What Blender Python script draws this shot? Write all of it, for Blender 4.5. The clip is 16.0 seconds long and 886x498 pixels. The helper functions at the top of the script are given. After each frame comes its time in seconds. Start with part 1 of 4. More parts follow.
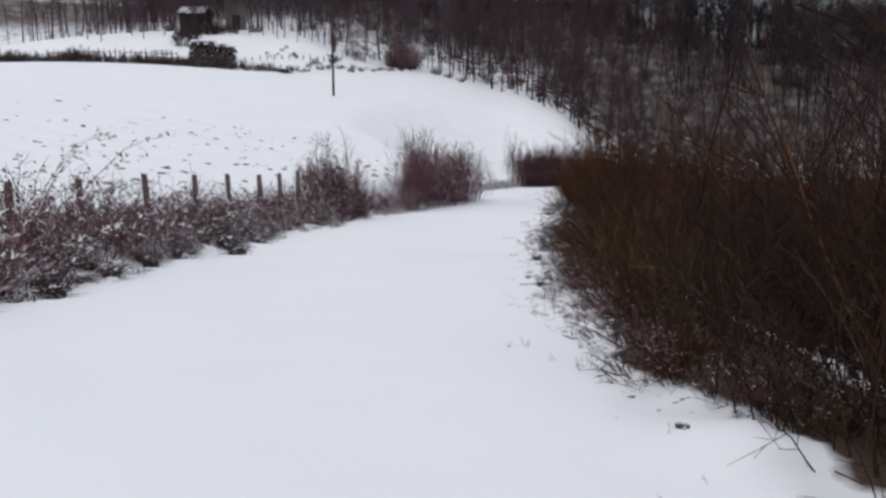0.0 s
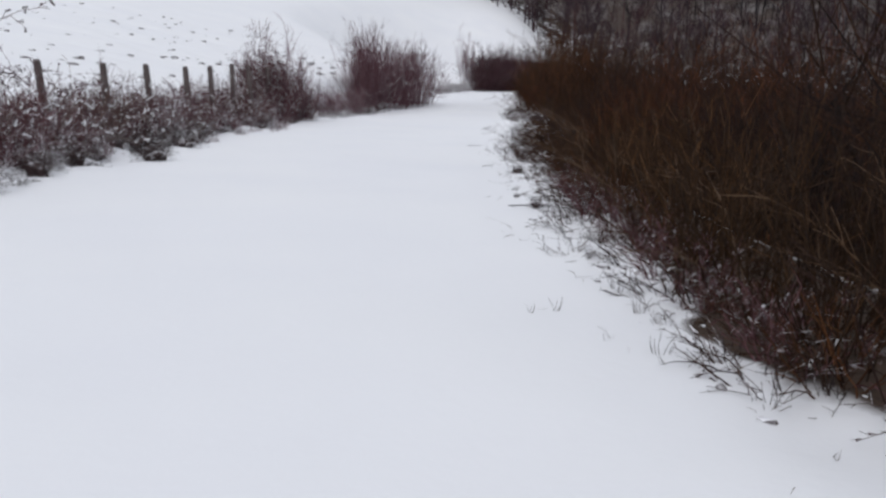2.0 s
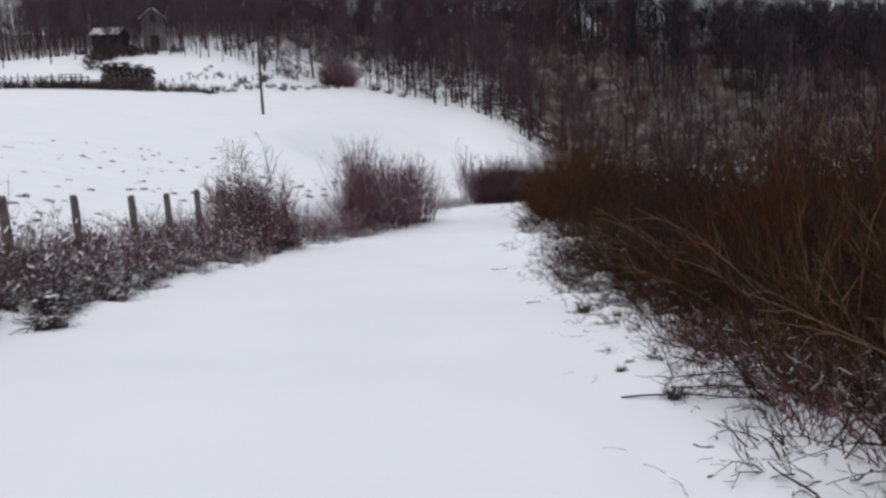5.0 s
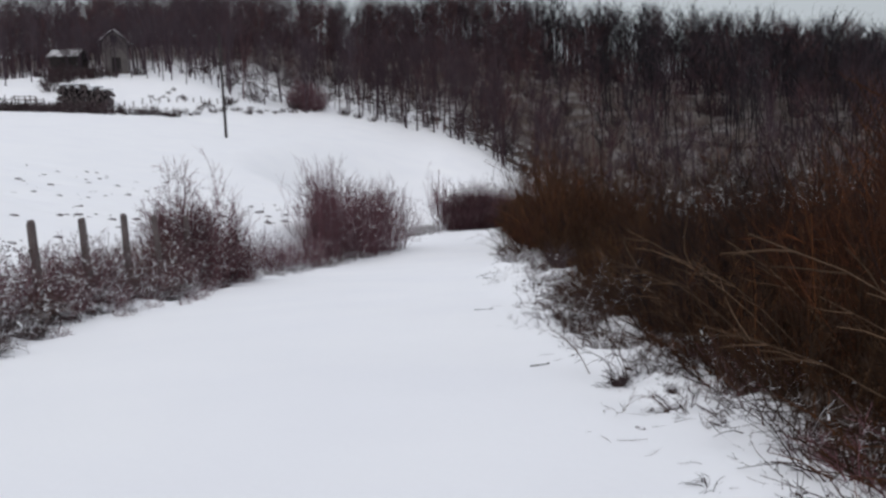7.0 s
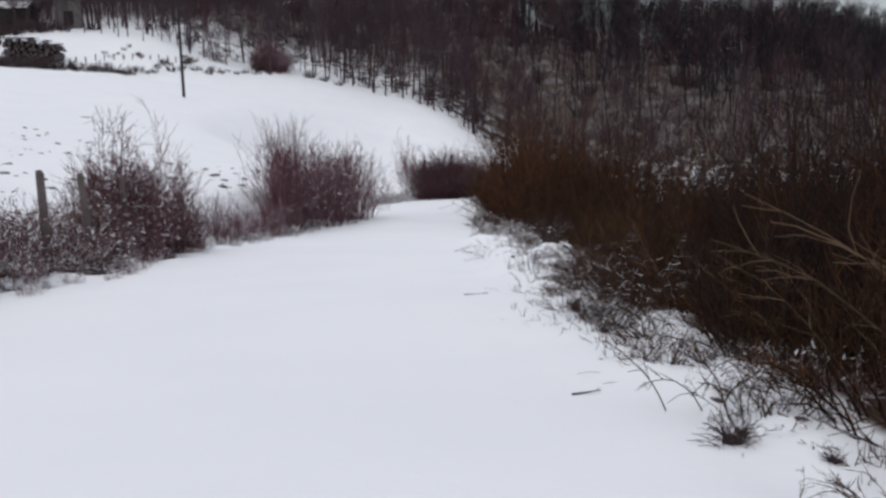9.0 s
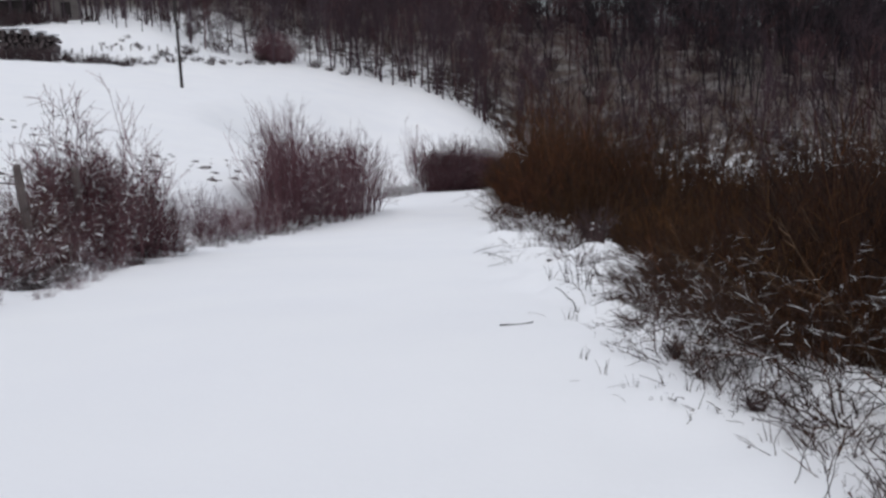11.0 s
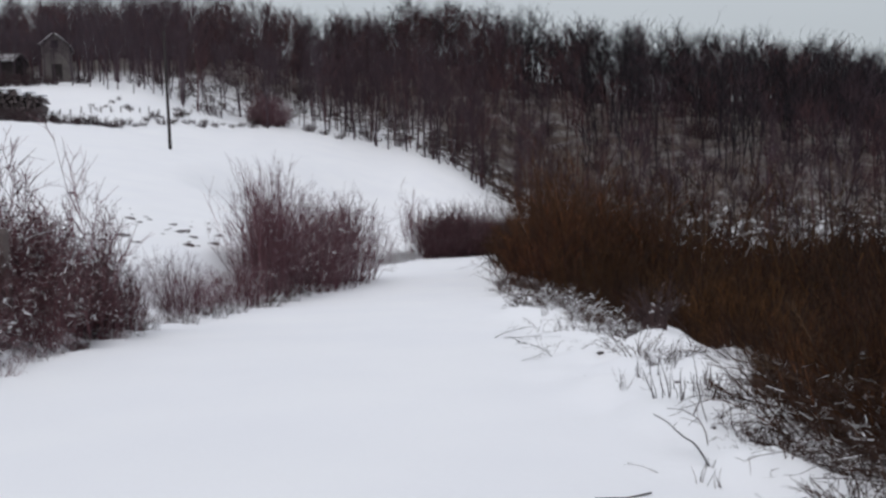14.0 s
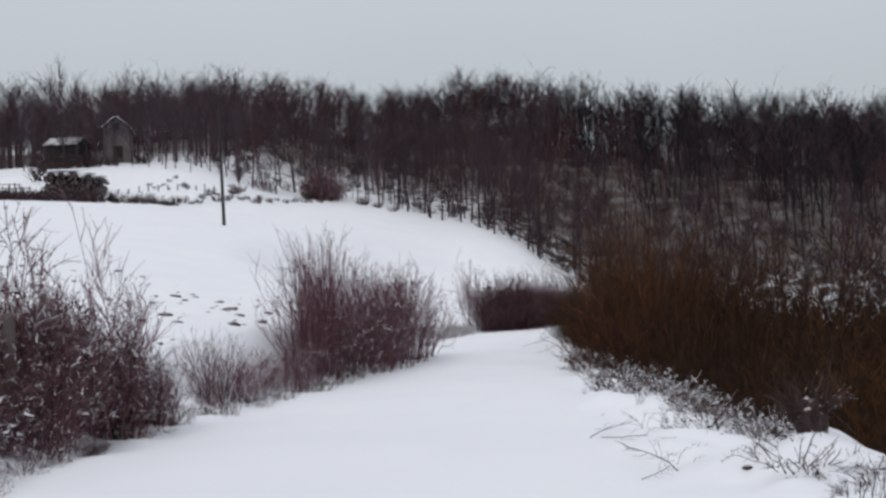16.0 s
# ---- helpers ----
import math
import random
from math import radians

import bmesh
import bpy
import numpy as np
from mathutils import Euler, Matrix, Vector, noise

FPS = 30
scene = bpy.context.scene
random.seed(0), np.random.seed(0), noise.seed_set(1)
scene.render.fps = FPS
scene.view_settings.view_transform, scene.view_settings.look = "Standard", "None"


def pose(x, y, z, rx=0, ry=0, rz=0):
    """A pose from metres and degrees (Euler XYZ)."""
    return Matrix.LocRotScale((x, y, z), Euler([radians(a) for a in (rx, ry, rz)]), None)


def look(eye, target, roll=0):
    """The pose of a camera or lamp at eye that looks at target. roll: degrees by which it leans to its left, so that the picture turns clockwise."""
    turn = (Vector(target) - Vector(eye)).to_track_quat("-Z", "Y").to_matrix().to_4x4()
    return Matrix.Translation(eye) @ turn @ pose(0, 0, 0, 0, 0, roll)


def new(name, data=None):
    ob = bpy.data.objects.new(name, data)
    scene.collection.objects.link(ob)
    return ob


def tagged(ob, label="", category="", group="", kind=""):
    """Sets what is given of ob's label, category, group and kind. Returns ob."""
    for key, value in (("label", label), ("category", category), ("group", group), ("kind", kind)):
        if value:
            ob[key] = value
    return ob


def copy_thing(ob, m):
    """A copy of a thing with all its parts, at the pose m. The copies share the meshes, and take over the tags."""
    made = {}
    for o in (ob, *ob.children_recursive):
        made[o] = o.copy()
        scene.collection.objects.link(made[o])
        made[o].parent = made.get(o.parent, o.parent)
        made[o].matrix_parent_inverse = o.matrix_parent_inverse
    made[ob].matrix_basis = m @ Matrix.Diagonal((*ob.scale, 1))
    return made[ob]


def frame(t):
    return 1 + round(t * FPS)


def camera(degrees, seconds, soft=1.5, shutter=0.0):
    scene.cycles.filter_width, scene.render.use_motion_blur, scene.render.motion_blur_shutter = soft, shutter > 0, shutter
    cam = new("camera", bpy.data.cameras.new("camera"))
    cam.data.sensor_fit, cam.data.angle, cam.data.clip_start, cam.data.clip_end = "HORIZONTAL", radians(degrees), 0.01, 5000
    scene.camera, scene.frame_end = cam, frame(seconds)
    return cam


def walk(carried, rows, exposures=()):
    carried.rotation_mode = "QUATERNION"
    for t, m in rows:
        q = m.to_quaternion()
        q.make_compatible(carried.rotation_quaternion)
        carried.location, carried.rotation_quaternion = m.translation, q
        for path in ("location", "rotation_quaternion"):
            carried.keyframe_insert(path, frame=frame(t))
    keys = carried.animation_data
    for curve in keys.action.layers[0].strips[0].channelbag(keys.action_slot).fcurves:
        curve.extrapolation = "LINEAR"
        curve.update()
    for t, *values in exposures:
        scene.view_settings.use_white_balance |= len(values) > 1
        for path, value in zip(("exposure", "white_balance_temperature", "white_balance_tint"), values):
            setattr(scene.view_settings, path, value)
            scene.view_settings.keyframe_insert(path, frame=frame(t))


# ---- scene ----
cam = camera(58.0, 16.0, 2.7)
PATH = [
    (0, (0.479, -2.754, 2.063), (0.406, -0.79, 1.69), 0.1),
    (0.5, (0.315, -2.073, 1.845), (0.241, -0.133, 1.365), -1.2),
    (1, (0.218, -1.158, 1.643), (0.188, 0.782, 1.157), 0.8),
    (1.5, (0.145, -0.37, 1.517), (0.159, 1.546, 0.944), 1.1),
    (2, (0.035, 0.141, 1.571), (0.103, 2.049, 0.973), 1.7),
    (2.5, (-0.012, 1.17, 1.387), (0.083, 3.12, 0.95), 1.5),
    (3, (-0.114, 2.083, 1.326), (-0.085, 4.048, 0.957), -1.3),
    (3.2, (-0.126, 2.386, 1.3), (-0.117, 4.352, 0.933), -2.0),
    (5.3, (-0.146, 5.725, 0.916), (-0.063, 7.699, 0.606), -2.1),
    (5.5, (-0.156, 6.036, 0.935), (-0.057, 8.011, 0.632), -1.9),
    (6, (-0.144, 6.735, 0.831), (-0.021, 8.714, 0.571), -1.5),
    (6.5, (-0.058, 7.614, 0.692), (0.072, 9.594, 0.448), -1.8),
    (7, (-0.018, 8.467, 0.57), (0.118, 10.446, 0.315), -2.2),
    (7.5, (-0.096, 9.13, 0.507), (0.059, 11.104, 0.225), -2.3),
    (8, (-0.162, 9.734, 0.467), (0.018, 11.703, 0.164), -1.7),
    (8.5, (-0.14, 10.479, 0.33), (0.065, 12.444, 0.018), -1.1),
    (8.7, (-0.121, 10.77, 0.283), (0.095, 12.733, -0.037), -0.9),
    (10.8, (0.172, 14.318, -0.114), (0.378, 16.275, -0.476), -1.7),
    (11, (0.148, 14.641, -0.151), (0.341, 16.601, -0.502), -1.8),
    (11.5, (0.109, 15.323, -0.215), (0.284, 17.289, -0.537), -1.8),
    (12, (0.102, 15.903, -0.243), (0.278, 17.873, -0.544), -2.0),
    (12.5, (0.101, 16.392, -0.288), (0.287, 18.364, -0.564), -2.0),
    (13, (0.093, 16.905, -0.33), (0.292, 18.88, -0.578), -1.9),
    (13.5, (0.099, 17.406, -0.357), (0.308, 19.383, -0.576), -1.7),
    (14, (0.107, 17.903, -0.403), (0.325, 19.882, -0.592), -1.4),
    (14.5, (0.154, 18.454, -0.433), (0.369, 20.436, -0.594), -1.5),
    (15, (0.118, 18.999, -0.452), (0.321, 20.985, -0.581), -1.6),
    (15.5, (0.087, 19.736, -0.526), (0.261, 21.727, -0.615), -2.3),
    (16, (0.01, 20.33, -0.498), (0.102, 22.328, -0.504), -2.7),
]
walk(cam, [(t, look(eye, target, roll)) for t, eye, target, roll in PATH])

# ---- light ----
world = bpy.data.worlds.new("overcast")
scene.world = world
world.use_nodes = True
wn, wl = world.node_tree.nodes, world.node_tree.links
wn.clear()
sky = wn.new("ShaderNodeTexSky")
sky.sky_type, sky.sun_disc = "NISHITA", False
sky.sun_elevation, sky.sun_rotation, sky.dust_density, sky.air_density = radians(32), radians(200), 6.0, 1.0
geo = wn.new("ShaderNodeTexCoord")
sep = wn.new("ShaderNodeSeparateXYZ")
ramp = wn.new("ShaderNodeValToRGB")
ramp.color_ramp.elements[0].position, ramp.color_ramp.elements[0].color = 0.0, (0.52, 0.57, 0.605, 1)
ramp.color_ramp.elements[1].position, ramp.color_ramp.elements[1].color = 1.0, (1.02, 1.06, 1.16, 1)
clouds = wn.new("ShaderNodeTexNoise")
clouds.inputs["Scale"].default_value, clouds.inputs["Detail"].default_value = 2.2, 4.0
cloud_mix = wn.new("ShaderNodeMix")
cloud_mix.data_type, cloud_mix.blend_type = "RGBA", "SOFT_LIGHT"
cloud_mix.inputs["Factor"].default_value = 0.14
blend = wn.new("ShaderNodeMix")
blend.data_type = "RGBA"
blend.inputs["Factor"].default_value = 0.93
scale_sky = wn.new("ShaderNodeMix")
scale_sky.data_type, scale_sky.blend_type = "RGBA", "MULTIPLY"
scale_sky.inputs["Factor"].default_value = 1.0
scale_sky.inputs["B"].default_value = (0.12, 0.12, 0.12, 1)
background, out = wn.new("ShaderNodeBackground"), wn.new("ShaderNodeOutputWorld")
background.inputs["Strength"].default_value = 0.86
wl.new(geo.outputs["Generated"], sep.inputs[0])
wl.new(sep.outputs["Z"], ramp.inputs[0])
wl.new(geo.outputs["Generated"], clouds.inputs["Vector"])
wl.new(ramp.outputs[0], cloud_mix.inputs["A"])
wl.new(clouds.outputs["Fac"], cloud_mix.inputs["B"])
wl.new(sky.outputs[0], scale_sky.inputs["A"])
wl.new(scale_sky.outputs["Result"], blend.inputs["A"])
wl.new(cloud_mix.outputs["Result"], blend.inputs["B"])
wl.new(blend.outputs["Result"], background.inputs["Color"])
wl.new(background.outputs[0], out.inputs[0])

sun = new("sun", bpy.data.lights.new("sun", "SUN"))
sun.data.energy, sun.data.angle, sun.data.color = 0.55, radians(40), (1.0, 0.97, 0.94)
sun.matrix_basis = look((0, 0, 0), (0.35, 0.55, -0.95))


# ---- materials ----
def material(name, rough=0.8):
    m = bpy.data.materials.new(name)
    m.use_nodes = True
    n, l = m.node_tree.nodes, m.node_tree.links
    b = n["Principled BSDF"]
    b.inputs["Roughness"].default_value = rough
    b.inputs["Specular IOR Level"].default_value = 0.25
    return m, n, l, b


def noise_node(n, l, scale, detail=3.0, vector=None):
    t = n.new("ShaderNodeTexNoise")
    t.inputs["Scale"].default_value, t.inputs["Detail"].default_value = scale, detail
    if vector is not None:
        l.new(vector, t.inputs["Vector"])
    return t


def mix_node(n, l, a, b, factor):
    m = n.new("ShaderNodeMix")
    m.data_type = "RGBA"
    for socket, v in (("A", a), ("B", b), ("Factor", factor)):
        if isinstance(v, (tuple, float, int)):
            m.inputs[socket].default_value = v
        else:
            l.new(v, m.inputs[socket])
    return m.outputs["Result"]


def map_node(n, l, value, a, b, lo=0.0, hi=1.0):
    m = n.new("ShaderNodeMapRange")
    m.inputs["From Min"].default_value, m.inputs["From Max"].default_value = a, b
    m.inputs["To Min"].default_value, m.inputs["To Max"].default_value = lo, hi
    l.new(value, m.inputs["Value"])
    return m.outputs["Result"]


def math_node(n, l, op, a, b):
    m = n.new("ShaderNodeMath")
    m.operation = op
    for i, v in enumerate((a, b)):
        if isinstance(v, (float, int)):
            m.inputs[i].default_value = v
        else:
            l.new(v, m.inputs[i])
    return m.outputs[0]


def bump_node(n, l, b, height, strength, distance):
    k = n.new("ShaderNodeBump")
    k.inputs["Strength"].default_value, k.inputs["Distance"].default_value = strength, distance
    l.new(height, k.inputs["Height"])
    l.new(k.outputs[0], b.inputs["Normal"])


def snow_ground():
    """Fresh snow; where little of it lies, leaf litter and dead grass show through (attribute cover). In the woods the
    litter colour also paints the shade of the trees.
    """
    m, n, l, b = material("snow_ground", 0.7)
    at = n.new("ShaderNodeTexCoord").outputs["Object"]
    soft = noise_node(n, l, 0.35, 3.0, at)
    fine = noise_node(n, l, 9.0, 5.0, at)
    snow = mix_node(n, l, (0.80, 0.805, 0.85, 1), (0.88, 0.88, 0.895, 1), soft.outputs["Fac"])
    patches = noise_node(n, l, 0.8, 8.0, at)
    leaf = noise_node(n, l, 22.0, 3.0, at)
    litter = mix_node(n, l, (0.022, 0.015, 0.012, 1), (0.095, 0.062, 0.045, 1), leaf.outputs["Fac"])
    attr = n.new("ShaderNodeAttribute")
    attr.attribute_name = "cover"
    bare = math_node(n, l, "ADD", attr.outputs["Fac"], math_node(n, l, "MULTIPLY", math_node(n, l, "SUBTRACT", patches.outputs["Fac"], 0.5), 1.5))
    mask = map_node(n, l, bare, 0.45, 0.62)
    woods = n.new("ShaderNodeAttribute")
    woods.attribute_name = "woods"
    drift = noise_node(n, l, 0.3, 8.0, at)
    # Woods floor: mostly litter tone, darkening the snow as the crowns' shade would.
    dusted = mix_node(n, l, litter, snow, map_node(n, l, drift.outputs["Fac"], 0.46, 0.70, 0.02, 0.18))
    l.new(mix_node(n, l, mix_node(n, l, snow, litter, mask), dusted, woods.outputs["Fac"]), b.inputs["Base Color"])
    height = math_node(n, l, "ADD", soft.outputs["Fac"], math_node(n, l, "MULTIPLY", fine.outputs["Fac"], 0.12))
    bump_node(n, l, b, height, 0.35, 0.12)
    b.inputs["Subsurface Weight"].default_value = 0.0
    return m


def snow_cap():
    m, n, l, b = material("snow_cap", 0.7)
    fine = noise_node(n, l, 14.0, 4.0)
    l.new(mix_node(n, l, (0.80, 0.81, 0.85, 1), (0.88, 0.88, 0.9, 1), fine.outputs["Fac"]), b.inputs["Base Color"])
    bump_node(n, l, b, fine.outputs["Fac"], 0.4, 0.03)
    return m


def thin_snow():
    """A thin, patchy layer of snow with dark roofing showing through."""
    m, n, l, b = material("thin_roof_snow", 0.8)
    at = n.new("ShaderNodeTexCoord").outputs["Object"]
    big, fine = noise_node(n, l, 0.7, 4.0, at), noise_node(n, l, 6.0, 3.0, at)
    f = math_node(n, l, "ADD", math_node(n, l, "MULTIPLY", big.outputs["Fac"], 0.7), math_node(n, l, "MULTIPLY", fine.outputs["Fac"], 0.3))
    l.new(mix_node(n, l, (0.10, 0.085, 0.085, 1), (0.74, 0.74, 0.77, 1), map_node(n, l, f, 0.40, 0.62)), b.inputs["Base Color"])
    return m


def twig(name, dark, light, snow=0.0, scale=1.5, sharp=3.2, mottle=0.3, broken=1.5):
    """Bark of thin wood, mottled, with snow lying on what faces up."""
    m, n, l, b = material(name, 0.85)
    g = n.new("ShaderNodeNewGeometry")
    info = n.new("ShaderNodeObjectInfo")
    patch = noise_node(n, l, scale, 4.0, g.outputs["Position"])
    island = math_node(n, l, "ADD", math_node(n, l, "MULTIPLY", g.outputs["Random Per Island"], 0.5), math_node(n, l, "MULTIPLY", info.outputs["Random"], 0.25))
    tone = math_node(n, l, "ADD", math_node(n, l, "POWER", math_node(n, l, "MULTIPLY", island, 1.3), sharp), math_node(n, l, "MULTIPLY", patch.outputs["Fac"], mottle))
    colour = mix_node(n, l, (*dark, 1), (*light, 1), tone)
    if snow:
        s = n.new("ShaderNodeSeparateXYZ")
        l.new(g.outputs["Normal"], s.inputs[0])
        lie = noise_node(n, l, 13.0, 4.0, g.outputs["Position"])
        up = math_node(n, l, "ADD", s.outputs["Z"], math_node(n, l, "MULTIPLY", math_node(n, l, "SUBTRACT", lie.outputs["Fac"], 0.5), broken))
        colour = mix_node(n, l, colour, (0.82, 0.82, 0.86, 1), map_node(n, l, up, 1.0 - snow, 1.45 - snow))
    l.new(colour, b.inputs["Base Color"])
    return m


def plain(name, a, c, scale, rough=0.85, bump=0.3):
    m, n, l, b = material(name, rough)
    at = n.new("ShaderNodeTexCoord").outputs["Object"]
    big, fine = noise_node(n, l, scale, 4.0, at), noise_node(n, l, scale * 9, 3.0, at)
    f = math_node(n, l, "ADD", math_node(n, l, "MULTIPLY", big.outputs["Fac"], 0.6), math_node(n, l, "MULTIPLY", fine.outputs["Fac"], 0.4))
    l.new(mix_node(n, l, (*a, 1), (*c, 1), map_node(n, l, f, 0.3, 0.7)), b.inputs["Base Color"])
    bump_node(n, l, b, f, bump, 0.02)
    return m


SNOW = snow_ground()
CAP = snow_cap()
THIN = thin_snow()
HEDGE = twig("hedge_twigs", (0.056, 0.0205, 0.0265), (0.28, 0.142, 0.158), 0.40)
BRAMBLES = twig("bramble_canes", (0.058, 0.0205, 0.0270), (0.28, 0.134, 0.150), 0.28)
BEND = twig("dark_purple_twigs", (0.034, 0.0140, 0.0180), (0.17, 0.088, 0.100), 0.18)
TAN = twig("tan_bramble_stalks", (0.054, 0.028, 0.0225), (0.26, 0.158, 0.13), 0.28)
HEDGE_BARE = twig("bare_hedge_twigs", (0.066, 0.0270, 0.0355), (0.27, 0.145, 0.166), 0.40)
# Thicket barks: dark ends near black, with the shade between stems painted in.
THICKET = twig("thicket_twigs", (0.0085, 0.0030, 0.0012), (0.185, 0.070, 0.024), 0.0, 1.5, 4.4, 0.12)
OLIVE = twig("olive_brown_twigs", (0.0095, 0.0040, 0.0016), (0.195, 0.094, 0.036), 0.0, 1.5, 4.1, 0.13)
# Darkest copy, for where the thicket's own shade is deepest.
SHADE_DARK = twig("shade_dark_twigs", (0.0050, 0.0023, 0.0019), (0.085, 0.038, 0.028), 0.0, 1.5, 4.6, 0.10)
GOLD = twig("golden_canes", (0.034, 0.0190, 0.0105), (0.190, 0.118, 0.072), 0.0, 2.0, 2.4, 0.26)
GILT = twig("amber_twigs", (0.030, 0.0115, 0.0034), (0.26, 0.115, 0.036), 0.0, 1.5, 3.4, 0.2)
RUST = twig("rust_brown_twigs", (0.0150, 0.0046, 0.0018), (0.200, 0.066, 0.024), 0.0, 1.5, 4.2, 0.17)
THICKET_SNOWY = twig("snowy_thicket_twigs", (0.018, 0.0098, 0.0085), (0.12, 0.070, 0.054), 0.34, 1.5, 3.2, 0.3, 0.9)
SNOWY = twig("snow_laden_twigs", (0.030, 0.0185, 0.018), (0.15, 0.10, 0.088), 0.62, 1.5, 3.2, 0.3, 0.8)

WILLOW = twig("willow_twigs", (0.018, 0.0070, 0.0030), (0.23, 0.096, 0.038), 0.0, 1.5, 4.2, 0.17)
FOREST = twig("forest_bark", (0.023, 0.0145, 0.0190), (0.098, 0.062, 0.076), 0.0, 0.06, 2.7)
REDBARK = twig("reddish_bark", (0.030, 0.0145, 0.0172), (0.118, 0.060, 0.065), 0.0, 0.06, 2.7)
# Forest bark again, with distance haze painted in as blue, and darkened.
HAZE_BLUE_BARK = twig("haze_blue_bark", (0.0085, 0.0066, 0.0088), (0.034, 0.027, 0.035), 0.0, 0.06, 2.7)
# Lighter, greyer copy of the forest bark: haze put into the colour.
HAZED_BARK = twig("hazed_bark", (0.036, 0.026, 0.034), (0.12, 0.085, 0.10), 0.0, 0.06)
BRUSH = twig("undergrowth", (0.026, 0.0165, 0.019), (0.10, 0.062, 0.066), 0.3, 0.1)
GRASS = twig("dead_grass", (0.025, 0.017, 0.015), (0.11, 0.072, 0.058), 0.25)
LEAF = twig("dry_leaves", (0.026, 0.0115, 0.0120), (0.115, 0.058, 0.057), 0.2)
POST = plain("weathered_post", (0.058, 0.047, 0.047), (0.16, 0.130, 0.126), 3.0)
POLE = plain("tarred_pole", (0.02, 0.017, 0.018), (0.05, 0.043, 0.042), 2.0)
TURF = twig("matted_turf", (0.024, 0.0145, 0.0155), (0.11, 0.07, 0.068), 0.3, 6.0)
CLOD = twig("bare_earth", (0.020, 0.014, 0.015), (0.085, 0.060, 0.058), 0.34, 6.0)
PLASTER = plain("grey_plaster", (0.085, 0.075, 0.074), (0.165, 0.146, 0.141), 0.8)
LOGWOOD = plain("weathered_logs", (0.040, 0.032, 0.035), (0.14, 0.113, 0.114), 1.5)
DARKWOOD = plain("dark_boards", (0.012, 0.010, 0.011), (0.045, 0.036, 0.036), 1.5)
GLASS, gn, gl, gb = material("dark_pane", 0.1)
gb.inputs["Base Color"].default_value = (0.02, 0.022, 0.025, 1)


# ---- terrain ----
def smooth(v, a, b):
    u = np.clip((v - a) / (b - a), 0, 1)
    return u * u * (3 - 2 * u)


def road_z(y):
    return np.interp(y, [-60, 0, 45, 85, 100], [6.3, 0, -4.72, -7.5, -8.0])


def left_edge(y):
    return np.interp(y, [-60, 20, 30, 36, 44, 53, 70, 83, 120], [-6.0, -6.05, -5.55, -5.0, -3.75, -1.7, 1.9, 4.9, 12.0])


def right_edge(y):
    return np.interp(y, [-60, 3, 12, 27, 32, 38, 47, 65, 76, 86, 120], [2.3, 2.1, 1.8, 2.3, 3.0, 3.7, 5.1, 7.6, 9.0, 12.0, 22.0])


def brush_line(y):
    """The front of the thicket on the valley side."""
    return np.interp(y, [-6, 0, 2.1, 2.65, 3.2, 3.8, 5, 8, 10, 13, 16, 18, 20, 21, 24, 25.7, 27.5, 30.5, 33, 40, 48, 65, 76, 86], [5.0, 3.6, 2.95, 2.85, 2.62, 2.3, 2.05, 2.1, 2.15, 2.4, 2.75, 2.9, 2.9, 3.05, 3.5, 4.0, 4.75, 5.4, 5.25, 6.1, 7.0, 9.4, 10.8, 13.8])


def field_z(x, y):
    """The field on the far side of the hedge: a spur that climbs to the farm and falls off to the valley."""
    x, y = np.clip(x, -75, 22) / 50, np.clip(y, 8, 132) / 100
    return (-1.019 - 9.391 * x - 14.075 * y - 5.345 * x * x - 11.012 * x * y + 17.275 * y * y - 0.308 * x * x * y
            + 8.777 * y * y * x - 1.858 * y ** 3 - 0.145 * x ** 3)


def foot(x):
    """Where the wooded hillside begins."""
    return np.interp(x, [-300, -60, -36, -28, -22, -14, -8, 6, 16, 24, 34, 60, 300], [125, 130, 133, 126, 120, 122, 132, 122, 108, 98, 92, 80, 60])


def base_z(x, y):
    zr = road_z(y)
    xl, xr = left_edge(y), right_edge(y)
    bank = 1 - smooth(x, xl - 1.8 - 16 * smooth(y, 50, 82), xl - 0.1)
    end = smooth(y, 82, 112)
    left = 1 - (1 - bank) * (1 - end)
    out = np.maximum(x - xr - 1.2, 0)
    valley = zr - 3.6 * smooth(out, 0, 9) + 2.2 * smooth(out, 13, 34) - 0.02 * out
    side = np.where(x > xr, valley, zr)
    far = smooth(x, 12, 26)
    f = field_z(x, y) * (1 - far) + np.minimum(side, field_z(x, y)) * far
    yard = 3.5 * smooth(y, 104, 127) * (1 - smooth(x, -26, -12)) - 0.9 * smooth(y, 95, 112) * smooth(x, -30, -18) * (1 - smooth(x, 2, 10))
    return side * (1 - left) + f * left + yard


def ground_z(x, y):
    x, y = np.asarray(x, float), np.asarray(y, float)
    yf = foot(x)
    low = base_z(x, np.minimum(y, yf))
    beyond = np.maximum(y - yf, 0)
    ridge = np.interp(x, [-300, -60, -20, 20, 60, 110, 160, 400], [24.6, 26.3, 26.6, 20.6, 11.6, 2.3, -2, -4])
    return low + (ridge - low) * np.interp(beyond, [0, 12, 78, 130, 500], [0, 0.1, 1.0, 1.02, 1.0]) + 1.1 * np.sin(x * 0.09 + 0.6 * np.sin(x * 0.031)) * np.interp(beyond, [20, 70], [0, 1])


HUMPS = [(4.55, 26.7, 0.3, 0.6), (4.85, 29.5, 0.42, 0.55), (2.35, 2.2, 0.12, 0.7), (4.3, 28.7, 0.22, 0.55), (4.95, 28.3, 0.26, 0.7), (5.3, 26.4, 0.3, 0.8), (3.7, 26.6, 0.14, 0.7), (4.4, 36.0, 0.3, 0.8), (3.1, 19.0, 0.2, 0.5)]


